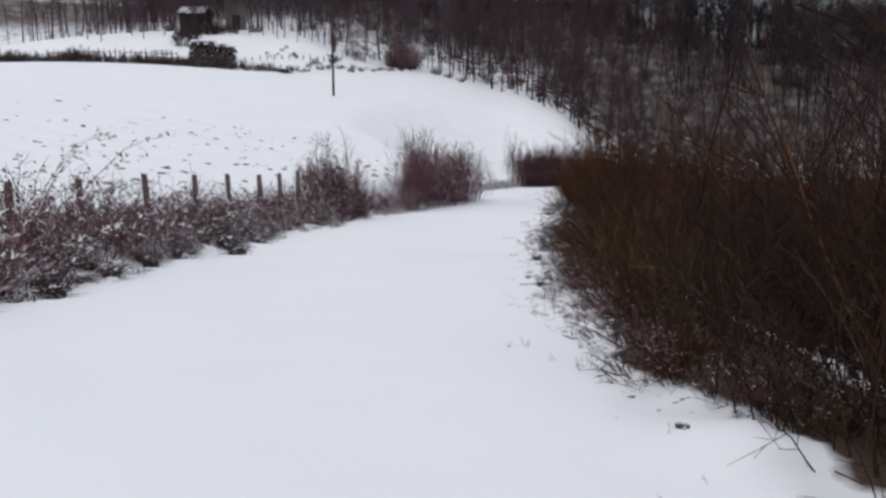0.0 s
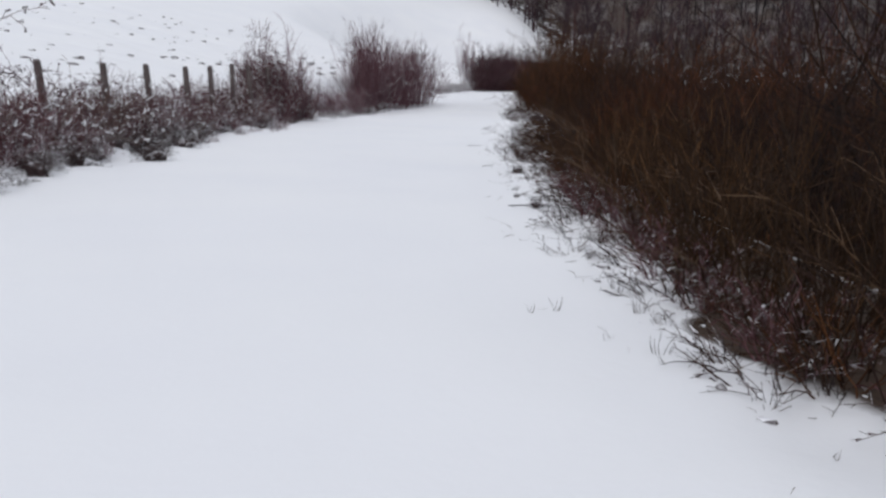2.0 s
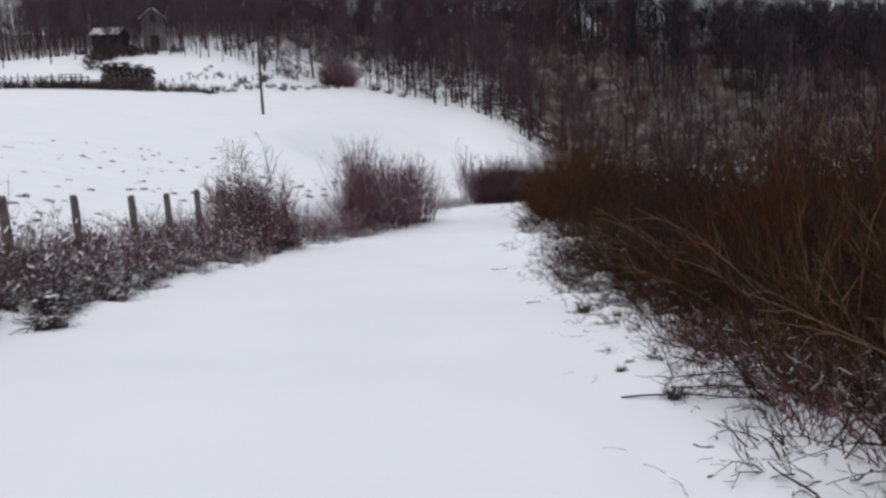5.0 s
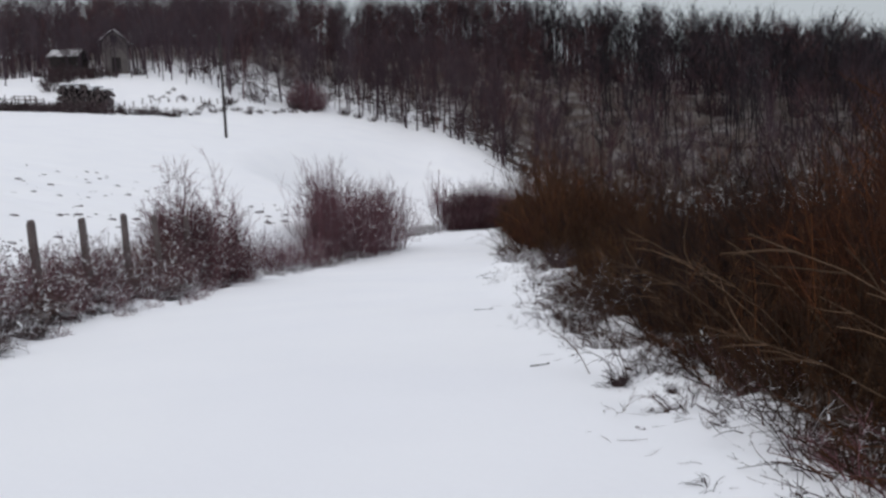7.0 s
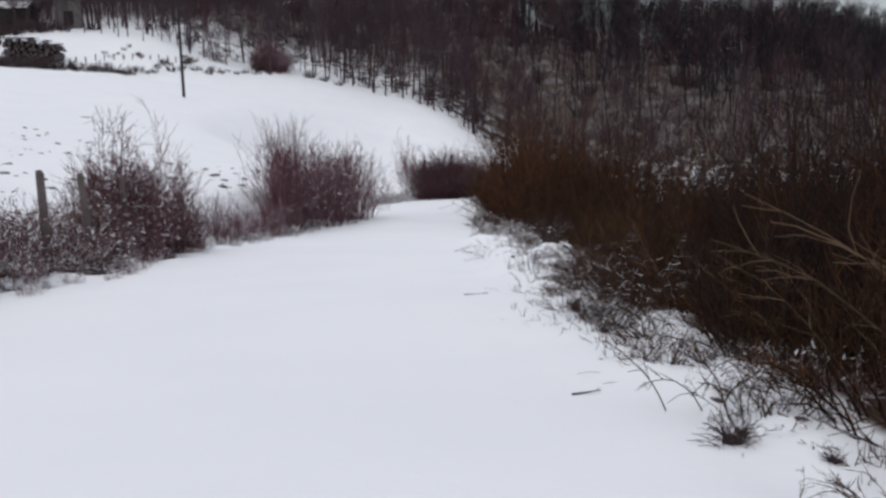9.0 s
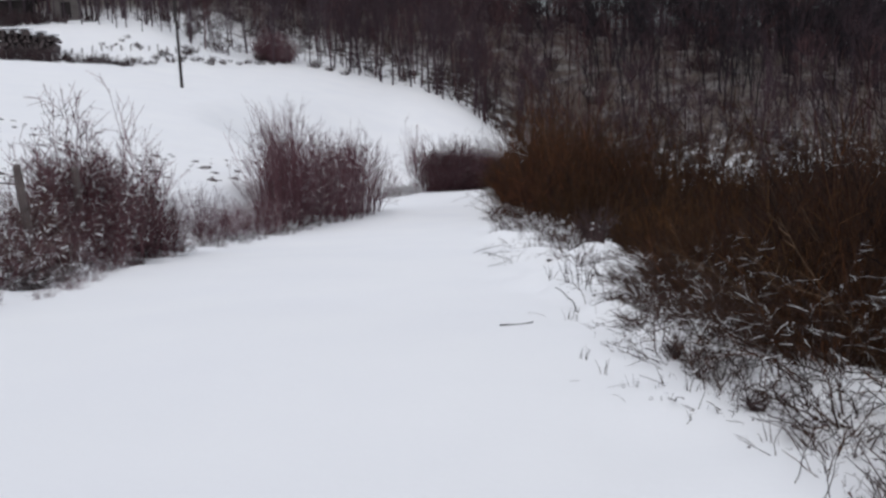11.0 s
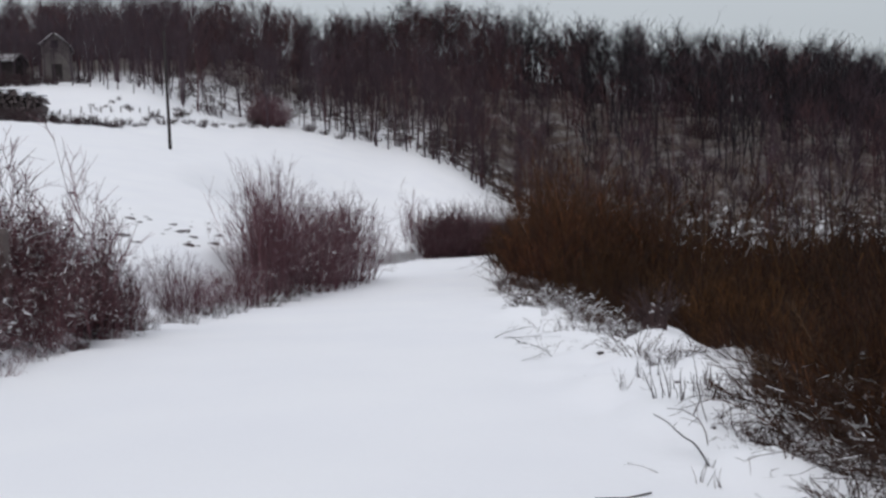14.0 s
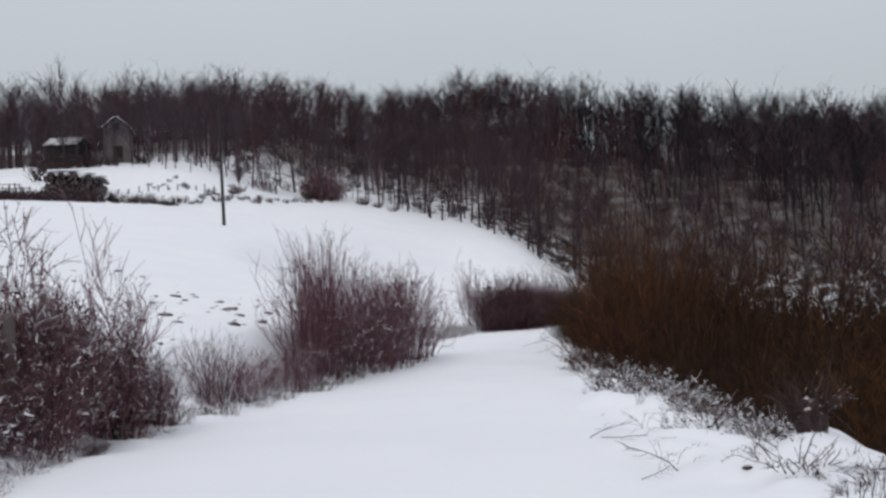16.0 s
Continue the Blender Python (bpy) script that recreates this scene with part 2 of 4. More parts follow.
def relief(x, y):
    """Small lumps of the snow: flat on the lane, uneven on the verges."""
    xl, xr = float(left_edge(y)), float(right_edge(y))
    verge = max(1 - abs(x - xl + 0.5) / 1.6, 1 - abs(x - xr - 0.9) / 1.6, 0.0)
    v = 0.05 * noise.noise((x * 0.35, y * 0.35, 0)) + 0.012 * noise.noise((x * 1.7, y * 1.7, 3))
    if verge > 0 and y < 80:
        v += verge * (0.26 * noise.noise((x * 1.3, y * 1.1, 7)) + 0.09 * noise.noise((x * 3.1, y * 2.7, 9)))
    rough = min(1.0, max(0.0, (xl - 1.6 - x) / 2)) * float(smooth(y, 22, 30) * (1 - smooth(y, 54, 62)))
    if rough > 0:
        v += rough * (0.13 * noise.noise((x * 0.55, y * 0.75, 12)) + 0.05 * noise.noise((x * 1.3, y * 1.5, 14)))
    for hx, hy, hh, hr in HUMPS:
        v += hh * math.exp(-((x - hx) ** 2 + (y - hy) ** 2) / hr ** 2)
    return v


def top_z(x, y):
    z = float(ground_z(x, y))
    return z + relief(x, y) if -25 < x < 25 and -20 < y < 95 else z


def cover(x, y):
    """How thinly the snow lies; raised on the wooded slope to paint in tree shade."""
    drift = np.sin(x * 0.11 + 1.3 * np.sin(y * 0.07)) * np.sin(y * 0.13 + 1.1 * np.sin(x * 0.05 + 2))
    xr, xl = right_edge(y), left_edge(y)
    line = brush_line(y) + 0.1 - 0.3 * (1 - smooth(y, 5, 8))
    c = 0.85 * smooth(x, line - 0.25, line + 0.45) * (y < foot(x)) * (1 - smooth(y, 70, 84))
    c = c * (1 - 0.8 * smooth(x, line + 1.5, line + 2.6) * (1 - smooth(y, 13, 17)))
    c = c * (1 - 0.55 * smooth(x, line + 8, line + 11))
    c = np.maximum(c, (0.27 - 0.11 * smooth(y, 31, 37)) * smooth(x, xl - 2.6, xl - 1.5) * (1 - smooth(x, xl - 0.9, xl - 0.1)) * (y < 66))
    c = np.maximum(c, np.interp(x, [-14, -4, 12, 20, 30], [0.22, 0.22, 0.31, 0.38, 0.42]) * smooth(y, foot(x) - 1, foot(x) + 3) + (0.21 - 0.10 * drift) * smooth(y, foot(x) + 6, foot(x) + 18))
    return c


def axis(parts):
    return np.unique(np.concatenate([np.arange(a, b, s) for a, b, s in parts]).round(3))


def build_ground():
    xs = axis([(-2400, -300, 300), (-300, -90, 15), (-90, -30, 3), (-30, -16, 0.8), (-16, -9, 0.4), (-9, 8, 0.2), (8, 30, 0.8), (30, 120, 3), (120, 300, 15), (300, 2401, 300)])
    ys = axis([(-400, -40, 40), (-40, -4, 2), (-4, 48, 0.25), (48, 90, 0.4), (90, 140, 1.5), (140, 280, 6), (280, 600, 40), (600, 3001, 300)])
    X, Y = np.meshgrid(xs, ys)
    Z = ground_z(X, Y)
    near = (X > -25) & (X < 25) & (Y > -20) & (Y < 95)
    Z[near] += np.array([relief(a, b) for a, b in zip(X[near], Y[near])])
    verts = np.stack([X, Y, Z], -1).reshape(-1, 3)
    nx, ny = len(xs), len(ys)
    i = (np.arange(ny - 1)[:, None] * nx + np.arange(nx - 1)).ravel()
    me = mesh_from("ground", verts, np.stack([i, i + 1, i + nx + 1, i + nx], -1), SNOW, True)
    a = me.attributes.new("cover", "FLOAT", "POINT")
    a.data.foreach_set("value", cover(X, Y).ravel().astype(np.float32))
    # How far the floor takes the colour with painted tree shade.
    a = me.attributes.new("woods", "FLOAT", "POINT")
    a.data.foreach_set("value", (smooth(Y, foot(X) + np.interp(X, [-14, -4, 20, 40], [14, 13, 9, 7]), foot(X) + np.interp(X, [-14, -4, 20, 40], [46, 42, 33, 28]))).ravel().astype(np.float32))
    return tagged(new("ground", me), "snow-covered lane, field and wooded hillside", "ground", kind="structure")


# ---- mesh helpers ----
def mesh_from(name, verts, quads, mat, shade=False):
    me = bpy.data.meshes.new(name)
    verts, quads = np.asarray(verts, np.float32), np.asarray(quads, np.int32)
    me.vertices.add(len(verts))
    me.vertices.foreach_set("co", verts.ravel())
    k = quads.shape[1]
    me.loops.add(quads.size)
    me.loops.foreach_set("vertex_index", quads.ravel())
    me.polygons.add(len(quads))
    me.polygons.foreach_set("loop_start", np.arange(0, quads.size, k, dtype=np.int32))
    me.polygons.foreach_set("use_smooth", np.full(len(quads), shade))
    me.materials.append(mat)
    me.update(calc_edges=True)
    return me


def unit(v):
    return v / np.maximum(np.linalg.norm(v, axis=-1, keepdims=True), 1e-9)


def grow(rng, start, way, length, steps, wobble=0.25, lift=0.0):
    """Paths of wandering shoots, steps points each."""
    n = len(start)
    p = np.zeros((n, steps, 3))
    p[:, 0] = start
    d = unit(way)
    for k in range(1, steps):
        d = unit(d + wobble * rng.normal(size=(n, 3)) + np.array([0, 0, lift]))
        p[:, k] = p[:, k - 1] + d * (length / (steps - 1))[:, None]
    return p


def branch(rng, paths, n, lo, hi, aside, rise):
    """Starts and directions of n shoots that leave the given paths."""
    i = rng.integers(0, len(paths), n)
    u = rng.uniform(lo, hi, n) * (paths.shape[1] - 1)
    k = np.minimum(u.astype(int), paths.shape[1] - 2)
    f = (u - k)[:, None]
    a, b = paths[i, k], paths[i, k + 1]
    way = unit(unit(b - a) + aside * unit(rng.normal(size=(n, 3))) + np.array([0, 0, rise]))
    return a * (1 - f) + b * f, way, i


def tubes(paths, r0, r1, sides=3):
    """Tapered tubes along paths; r0 and r1 are the radii at foot and tip."""
    n, k, _ = paths.shape
    t = unit(np.gradient(paths, axis=1))
    ref = np.where(np.abs(t[..., 2:3]) > 0.9, np.array([1.0, 0, 0]), np.array([0, 0, 1.0]))
    a = unit(np.cross(t, ref))
    b = np.cross(t, a)
    r = np.asarray(r0, float).reshape(-1, 1) * np.ones((n, 1))
    e = np.asarray(r1, float).reshape(-1, 1) * np.ones((n, 1))
    u = np.linspace(0, 1, k)
    rad = r * (1 - u) + e * u
    ang = np.arange(sides) * 2 * np.pi / sides
    v = paths[:, :, None] + rad[:, :, None, None] * (np.cos(ang)[:, None] * a[:, :, None] + np.sin(ang)[:, None] * b[:, :, None])
    base = (np.arange(n)[:, None, None] * k + np.arange(k - 1)[None, :, None]) * sides
    s = np.arange(sides)
    s2 = (s + 1) % sides
    q = np.stack([base + s, base + s2, base + sides + s2, base + sides + s], -1).reshape(-1, 4)
    return v.reshape(-1, 3), q


def joined(*some):
    vs, qs, off = [], [], 0
    for v, q in some:
        vs.append(v)
        qs.append(q + off)
        off += len(v)
    return np.concatenate(vs), np.concatenate(qs)


def part(name, me, parent, label=""):
    ob = new(name, me)
    ob.parent = parent
    return tagged(ob, label) if label else ob


def bm_mesh(name, bm, mat):
    me = bpy.data.meshes.new(name)
    bm.to_mesh(me)
    bm.free()
    me.materials.append(mat)
    return me


def box(bm, size, m, bevel=0.0):
    made = bmesh.ops.create_cube(bm, size=1.0, matrix=m @ Matrix.Diagonal((*size, 1)))
    if bevel:
        edges = list({e for v in made["verts"] for e in v.link_edges})
        bmesh.ops.bevel(bm, geom=edges, offset=bevel, segments=1, affect="EDGES")


USED = set()


def place(ob, m, label="", group=""):
    """Stand a built thing at m, or a copy of it if it already stands somewhere."""
    if ob.name in USED:
        ob = copy_thing(ob, m)
    ob.matrix_basis = m
    USED.add(ob.name)
    return tagged(ob, label, group=group)


def stand(x, y, turn=0.0, size=1.0, tall=1.0, sink=0.04, lean=(0.0, 0.0)):
    return Matrix.LocRotScale((x, y, top_z(x, y) - sink), Euler((lean[0], lean[1], turn)), (size, size, size * tall))


# ---- plants ----
def shrub(name, seed, h, wide, stems, twigs, fine, mat, label, category="shrub", leaves=0, r=0.014, splay=0.5, foot_wide=0.35, sub_lo=0.25, droop=0.03, wild=0.16, snags=0.75, bends=3, reach=0.32, least=0.55, dome=0.35, flecks=0):
    rng = np.random.default_rng(seed)
    ang, rad = rng.uniform(0, 2 * np.pi, stems), np.sqrt(rng.uniform(0, 1, stems)) * wide
    start = np.stack([np.cos(ang) * rad * foot_wide, np.sin(ang) * rad * foot_wide, np.zeros(stems)], -1)
    way = np.stack([np.cos(ang) * rad / wide * splay, np.sin(ang) * rad / wide * splay, np.ones(stems)], -1) + rng.normal(size=(stems, 3)) * 0.12
    length = h * rng.uniform(least, 1.0, stems) * (1.05 - dome * (rad / wide) ** 2 - 0.1 * rad / wide)
    s = grow(rng, start, way, length, 5, wild, -droop)
    a, d, i = branch(rng, s, twigs, sub_lo, 0.97, snags, 0.25)
    t = grow(rng, a, d, h * rng.uniform(0.10, reach, twigs), bends, 0.25, 0.05)
    a, d, j = branch(rng, t, fine, 0.2, 1.0, 0.8, 0.2)
    f = grow(rng, a, d, h * rng.uniform(0.04, 0.13, fine), 2, 0.25, 0.03)
    ob = tagged(new(name), label, category)
    part("stem_clump", mesh_from("stem_clump", *tubes(s, r * rng.uniform(0.6, 1.3, stems), r * 0.3), mat), ob)
    tagged(ob.children[0], kind="stuff")
    tagged(part("crown", mesh_from("crown", *joined(tubes(t, r * 0.45, r * 0.22), tubes(f, r * 0.3, r * 0.18)), mat), ob), kind="stuff")
    if leaves:
        a, d, j = branch(rng, t, leaves, 0.2, 1.0, 1.2, -0.6)
        g = grow(rng, a, d, rng.uniform(0.04, 0.10, leaves), 3, 0.5, -0.3)
        tagged(part("foliage", mesh_from("foliage", *tubes(g, 0.006, 0.017), LEAF), ob, "dry brown leaves"), kind="stuff")
    if flecks:
        a, d, j = branch(rng, t, flecks, 0.1, 0.9, 0.5, 0.1)
        g = grow(rng, a, d, rng.uniform(0.04, 0.15, flecks) * h ** 0.5, 3, 0.3, -0.05)
        tagged(part("snow_dusting", mesh_from("snow_dusting", *tubes(g, 0.013 * rng.uniform(0.6, 1.6, flecks), 0.009, 5), CAP), ob, "snow caught on the twigs"), kind="stuff")
    return ob


def tree_meshes(seed, h, limbs, boughs, twigs, r, light=False, low=0.34):
    rng = np.random.default_rng(seed)
    trunk = grow(rng, np.zeros((1, 3)), np.array([[0.03, 0.02, 1.0]]), np.array([h * 0.92]), 4 if light else 8, 0.045, 0.05)
    a, d, i = branch(rng, trunk, limbs, low, 0.98, 1.1, 0.50)
    up = (a[:, 2] / h)
    l1 = grow(rng, a, d, h * (0.40 - 0.24 * up) * rng.uniform(0.8, 1.1, limbs), 2 if light else 5, 0.18, 0.05)
    a, d, i = branch(rng, l1, boughs, 0.2, 1.0, 0.7, 0.3)
    l2 = grow(rng, a, d, h * rng.uniform(0.10, 0.22, boughs), 2 if light else 3, 0.18, 0.1)
    a, d, i = branch(rng, l2, twigs, 0.1, 1.0, 0.8, 0.25)
    l3 = grow(rng, a, d, h * rng.uniform(0.06, 0.13, twigs), 2 if light else 3, 0.25, 0.06)
    thick = 1.8 if light else 1.5
    return tubes(trunk, r, r * 0.15, 4 if light else 6), joined(tubes(l1, r * (0.24 if light else 0.34), r * 0.08), tubes(l2, r * 0.14 * thick, r * 0.07 * thick), tubes(l3, r * 0.075 * thick, r * 0.05 * thick))


def tuft(name, seed, n, h, wide, mat, label, category="weed", r=0.004, bend=-0.08, spread=0.7):
    """A tussock of dead stalks."""
    rng = np.random.default_rng(seed)
    ang, rad = rng.uniform(0, 2 * np.pi, n), np.sqrt(rng.uniform(0, 1, n)) * wide
    start = np.stack([np.cos(ang) * rad, np.sin(ang) * rad, np.zeros(n)], -1)
    way = np.stack([np.cos(ang) * spread, np.sin(ang) * spread, np.ones(n)], -1) + rng.normal(size=(n, 3)) * 0.5 * spread
    p = grow(rng, start, way, h * rng.uniform(0.4, 1.0, n), 5, 0.16, bend)
    ob = tagged(new(name), label, category)
    tagged(part("stalk_clump", mesh_from("stalk_clump", *tubes(p, r, r * 0.4), mat), ob), kind="stuff")
    return ob


build_ground()

rng = np.random.default_rng(7)

# fence along the lane
# x, y and the height of the top
FENCE = [(-9.3, 13.6, 0.30), (-8.75, 15.6, 0.18), (-7.95, 17.6, 0.09), (-7.35, 19.5, -0.09), (-7.19, 22.1, -0.33), (-6.74, 24.16, -0.55), (-6.55, 26.2, -0.69), (-6.35, 28.24, -0.78), (-6.15, 30.4, -0.99), (-6.0, 32.6, -1.2)]


def fence_post():
    bm = bmesh.new()
    rings = []
    for k, (z, r) in enumerate(((-0.3, 0.092), (0.5, 0.087), (1.1, 0.082), (1.42, 0.078), (1.45, 0.055))):
        ring = [bm.verts.new((r * math.cos(a * math.tau / 9) * (1 + 0.08 * math.sin(3 * a)), r * math.sin(a * math.tau / 9), z + 0.015 * math.sin(a * 2.1))) for a in range(9)]
        if rings:
            for a in range(9):
                bm.faces.new((rings[-1][a], rings[-1][(a + 1) % 9], ring[(a + 1) % 9], ring[a]))
        rings.append(ring)
    bm.faces.new(rings[-1])
    return tagged(new("fence_post", bm_mesh("fence_post", bm, POST)), "weathered round wooden fence post standing in brambles", "fence post", "fence posts along the lane")


post = fence_post()
for k, (x, y, z) in enumerate(FENCE):
    place(post, stand(x, y, k * 1.3, 1.0, (z - top_z(x, y) + 0.05) / 1.44, 0.05, (rng.uniform(-0.05, 0.05), rng.uniform(-0.06, 0.06))))

# hedge along the lane: low brambles in front of the posts, then taller shrubs
BRAMBLE = [shrub("bramble", 20 + k, 1.45, 0.9, 36, 170, 260, TAN if k == 0 else BRAMBLES, "snow-dusted brown bramble tangle along the fence", "bramble", 90, 0.010, 0.8, 0.6, 0.15, 0.10, 0.2, 1.0, 3, flecks=34) for k in range(4)]
for k in range(64):
    y = 2.5 + k * 0.47 + rng.uniform(-0.3, 0.3)
    x = np.interp(y, [4, 13, 18, 22, 28, 34], [-7.2, -7.7, -7.5, -7.25, -6.5, -6.0]) + rng.uniform(-0.7, 0.35)
    s = rng.uniform(0.7, 1.1) * float(np.interp(y, [8, 14, 18, 26], [1.35, 1.3, 1.1, 0.9]))
    place(BRAMBLE[k % 4], stand(x, y, rng.uniform(0, 6.28), s, rng.uniform(0.75, 1.1)), group="brambles along the fence")
for k in range(42):
    y = 5.0 + k * 0.64 + rng.uniform(-0.3, 0.3)
    x = float(left_edge(y)) - rng.uniform(0.5, 1.2)
    place(BRAMBLE[k % 4], stand(x, y, rng.uniform(0, 6.28), rng.uniform(0.3, 0.6) * float(np.interp(y, [18, 24], [1, 1.45])), rng.uniform(0.8, 1.3)), group="brambles along the fence")
for k in range(17):
    y = 40.2 + k * 1.35 + rng.uniform(-0.4, 0.4)
    x = float(left_edge(y)) - 0.75 + rng.uniform(-0.25, 0.25)
    place(BRAMBLE[k % 4], stand(x, y, rng.uniform(0, 6.28), rng.uniform(0.5, 0.85), 0.8), group="brambles along the fence")


def canes(name, seed, n, h, reach, mat, label, side=None, leafy=True, r=0.014, laden=False):
    """Long bramble canes that rise and arch over, with side shoots."""
    r2 = np.random.default_rng(seed)
    ang = r2.uniform(0, 2 * np.pi, n) if side is None else r2.normal(side, 0.7, n)
    start = r2.normal(size=(n, 3)) * np.array([0.25, 0.25, 0.0])
    way = np.stack([np.cos(ang) * 0.35, np.sin(ang) * 0.35, np.ones(n)], -1)
    c = grow(r2, start, way, h * 1.7 * r2.uniform(0.7, 1.0, n), 9, 0.10, -0.20)
    a, d, i = branch(r2, c, n * 9, 0.35, 1.0, 0.9, -0.1)
    t = grow(r2, a, d, r2.uniform(0.08, 0.28, n * 9), 3, 0.3, -0.05)
    ob = tagged(new(name), label, "bramble")
    tagged(part("stem_clump", mesh_from("stem_clump", *tubes(c, r, r * 0.45), mat), ob), kind="stuff")
    tagged(part("crown", mesh_from("crown", *tubes(t, r * 0.5, r * 0.3), mat), ob), kind="stuff")
    if laden:
        lie = c[::6, 5:7] + np.array([0.0, 0.0, r * 0.8])
        tagged(part("snow_dusting", mesh_from("snow_dusting", *joined(tubes(lie, r * 0.7, r * 0.35, 5), tubes(t[::14] + np.array([0.0, 0.0, r * 0.5]), r * 0.5, r * 0.3, 5)), CAP), ob, "snow lying along the branches"), kind="stuff")
    if not leafy:
        return ob
    a, d, i = branch(r2, t, n * 10, 0.2, 1.0, 1.2, -0.6)
    tagged(part("foliage", mesh_from("foliage", *tubes(grow(r2, a, d, r2.uniform(0.04, 0.09, n * 10), 3, 0.5, -0.3), 0.006, 0.018), LEAF), ob, "dry brown leaves"), kind="stuff")
    return ob


CANES = [canes("arching_bramble", 33 + k, 11, 1.9, 1.0, BRAMBLES, "arching bramble canes rising over the fence", None, True, 0.010) for k in range(2)]
for k, (x, y, s) in enumerate([(-7.9, 11.2, 0.8), (-8.0, 14.6, 0.75), (-8.2, 16.4, 0.8), (-7.9, 9.4, 0.75), (-7.6, 20.2, 0.7), (-7.0, 24.6, 0.6), (-7.5, 10.4, 0.8), (-7.9, 13.0, 0.75), (-8.0, 18.2, 0.8), (-8.4, 13.0, 1.15)]):
    place(CANES[k % 2], stand(x, y, k * 1.9, s), group="arching brambles")

HEDGE_A = [shrub("hedge_shrub", 40 + k, 3.3, 1.1, 54, 420, 760, HEDGE, "bare reddish hedge shrub with upright stems", "shrub", 950, 0.016, 0.26, 0.75, 0.2, 0.0, 0.11, 0.75, 3, 0.22, flecks=75) for k in range(2)]
HEDGE_B = [shrub("hedge_shrub", 50 + k, 4.0, 1.7, 90, 560, 1100, HEDGE_BARE, "dense bare purple-brown shrub beside the lane", "shrub", 0, 0.016, 0.26, 0.75, 0.12, 0.0, 0.14, 0.95, 2, 0.26, 0.75, 0.45, flecks=40) for k in range(3)]
SPRAY = shrub("hedge_sapling", 60, 4.4, 0.7, 14, 120, 300, HEDGE_BARE, "sparse bare sapling above the hedge", "sapling", 0, 0.018, 0.20, 0.25, 0.45, 0.0, 0.08, 0.55, 3, 0.2)
for k, (x, y, s, tall) in enumerate([(-5.9, 33.4, 0.78, 1.0), (-5.4, 34.9, 0.76, 1.0), (-5.5, 34.0, 0.74, 1.0), (-4.95, 35.4, 0.54, 1.0), (-4.85, 36.1, 0.44, 1.0), (-5.6, 35.4, 0.70, 1.0), (-6.1, 34.6, 0.74, 1.0), (-6.3, 33.0, 0.66, 1.0), (-5.9, 32.3, 0.52, 1.0), (-5.5, 32.9, 0.58, 0.95), (-6.2, 31.4, 0.42, 1.0), (-5.8, 31.0, 0.38, 1.0), (-6.5, 32.2, 0.50, 1.0), (-5.1, 34.6, 0.62, 1.0), (-6.6, 34.0, 0.60, 1.0)]):
    place(HEDGE_A[k % 2], stand(x - 0.15, y, rng.uniform(0, 6), s, tall), group="hedge shrubs")
LACE = shrub("snow_laced_shrub", 64, 3.3, 0.8, 14, 150, 460, HEDGE, "tall snow-laced bare shrub above the hedge", "shrub", 260, 0.018, 0.45, 0.35, 0.4, 0.0, 0.16, 0.95, 3, 0.24, flecks=70)
for x, y, s in [(-6.5, 33.2, 0.95), (-6.2, 33.8, 0.86)]:
    place(LACE, stand(x, y, x * 3, s), group="hedge shrubs")
for x, y, s in [(-5.35, 34.6, 0.98), (4.75, 83.6, 1.45), (5.25, 84.2, 1.25)]:
    place(SPRAY, stand(x, y, x, s))
AIRY = [shrub("airy_shrub", 56 + k, 4.7, 1.0, 34, 210, 420, HEDGE_BARE, "tall airy bare shrub with upright stems", "shrub", 0, 0.02, 0.32, 0.5, 0.2, 0.0, 0.12, 0.7) for k in range(2)]
for k, (x, y, s, tall) in enumerate([(-3.3, 46.2, 0.88, 1.3), (-2.9, 47.2, 0.95, 1.4), (-2.7, 48.4, 0.92, 1.35), (-3.3, 48.0, 0.9, 1.3)]):
    place(AIRY[k % 2], stand(x, y, rng.uniform(0, 6), s, tall), group="hedge shrubs")
for k, (x, y, s, tall) in enumerate([(-1.4, 50.4, 1.0, 1.0), (-0.8, 52.4, 1.1, 1.02), (-0.2, 54.6, 1.15, 1.02), (0.4, 57.0, 1.08, 1.0), (-1.6, 53.0, 1.12, 1.04), (-0.8, 56.6, 1.15, 1.04), (-2.5, 48.6, 0.72, 0.9), (-3.2, 44.8, 0.5, 0.9), (-2.9, 46.8, 0.52, 0.9),
                                     (-4.4, 40.0, 0.55, 0.95), (-4.0, 41.6, 0.34, 0.9), (-3.7, 43.0, 0.38, 0.9)]):
    place(HEDGE_B[k % 3], stand(x - 0.45, y, rng.uniform(0, 6), s * 0.95, tall), group="hedge shrubs")
HEDGE_C = [shrub("hedge_shrub", 62 + k, 4.2, 1.7, 100, 480, 700, BEND, "dense dark bare shrub at the bend of the lane", "shrub", 0, 0.026, 0.42, 0.62, 0.1, 0.0, 0.15, 0.95) for k in range(2)]
for k, (x, y, s, tall) in enumerate([(6.4, 83.0, 1.05, 1.0), (7.4, 83.6, 1.1, 1.05), (8.4, 84.0, 1.1, 1.1), (9.4, 84.8, 1.1, 1.0), (10.4, 85.4, 1.05, 1.0), (11.6, 86, 1.1, 0.95), (12.6, 86.8, 1.05, 0.95), (13.8, 87.5, 1.1, 0.95), (7.4, 85.5, 1.15, 1.1), (9.0, 86.5, 1.15, 1.05), (11.0, 87.6, 1.1, 1.0)]):
    place(HEDGE_C[k % 2], stand(x, y, rng.uniform(0, 6), s, tall), group="hedge shrubs")
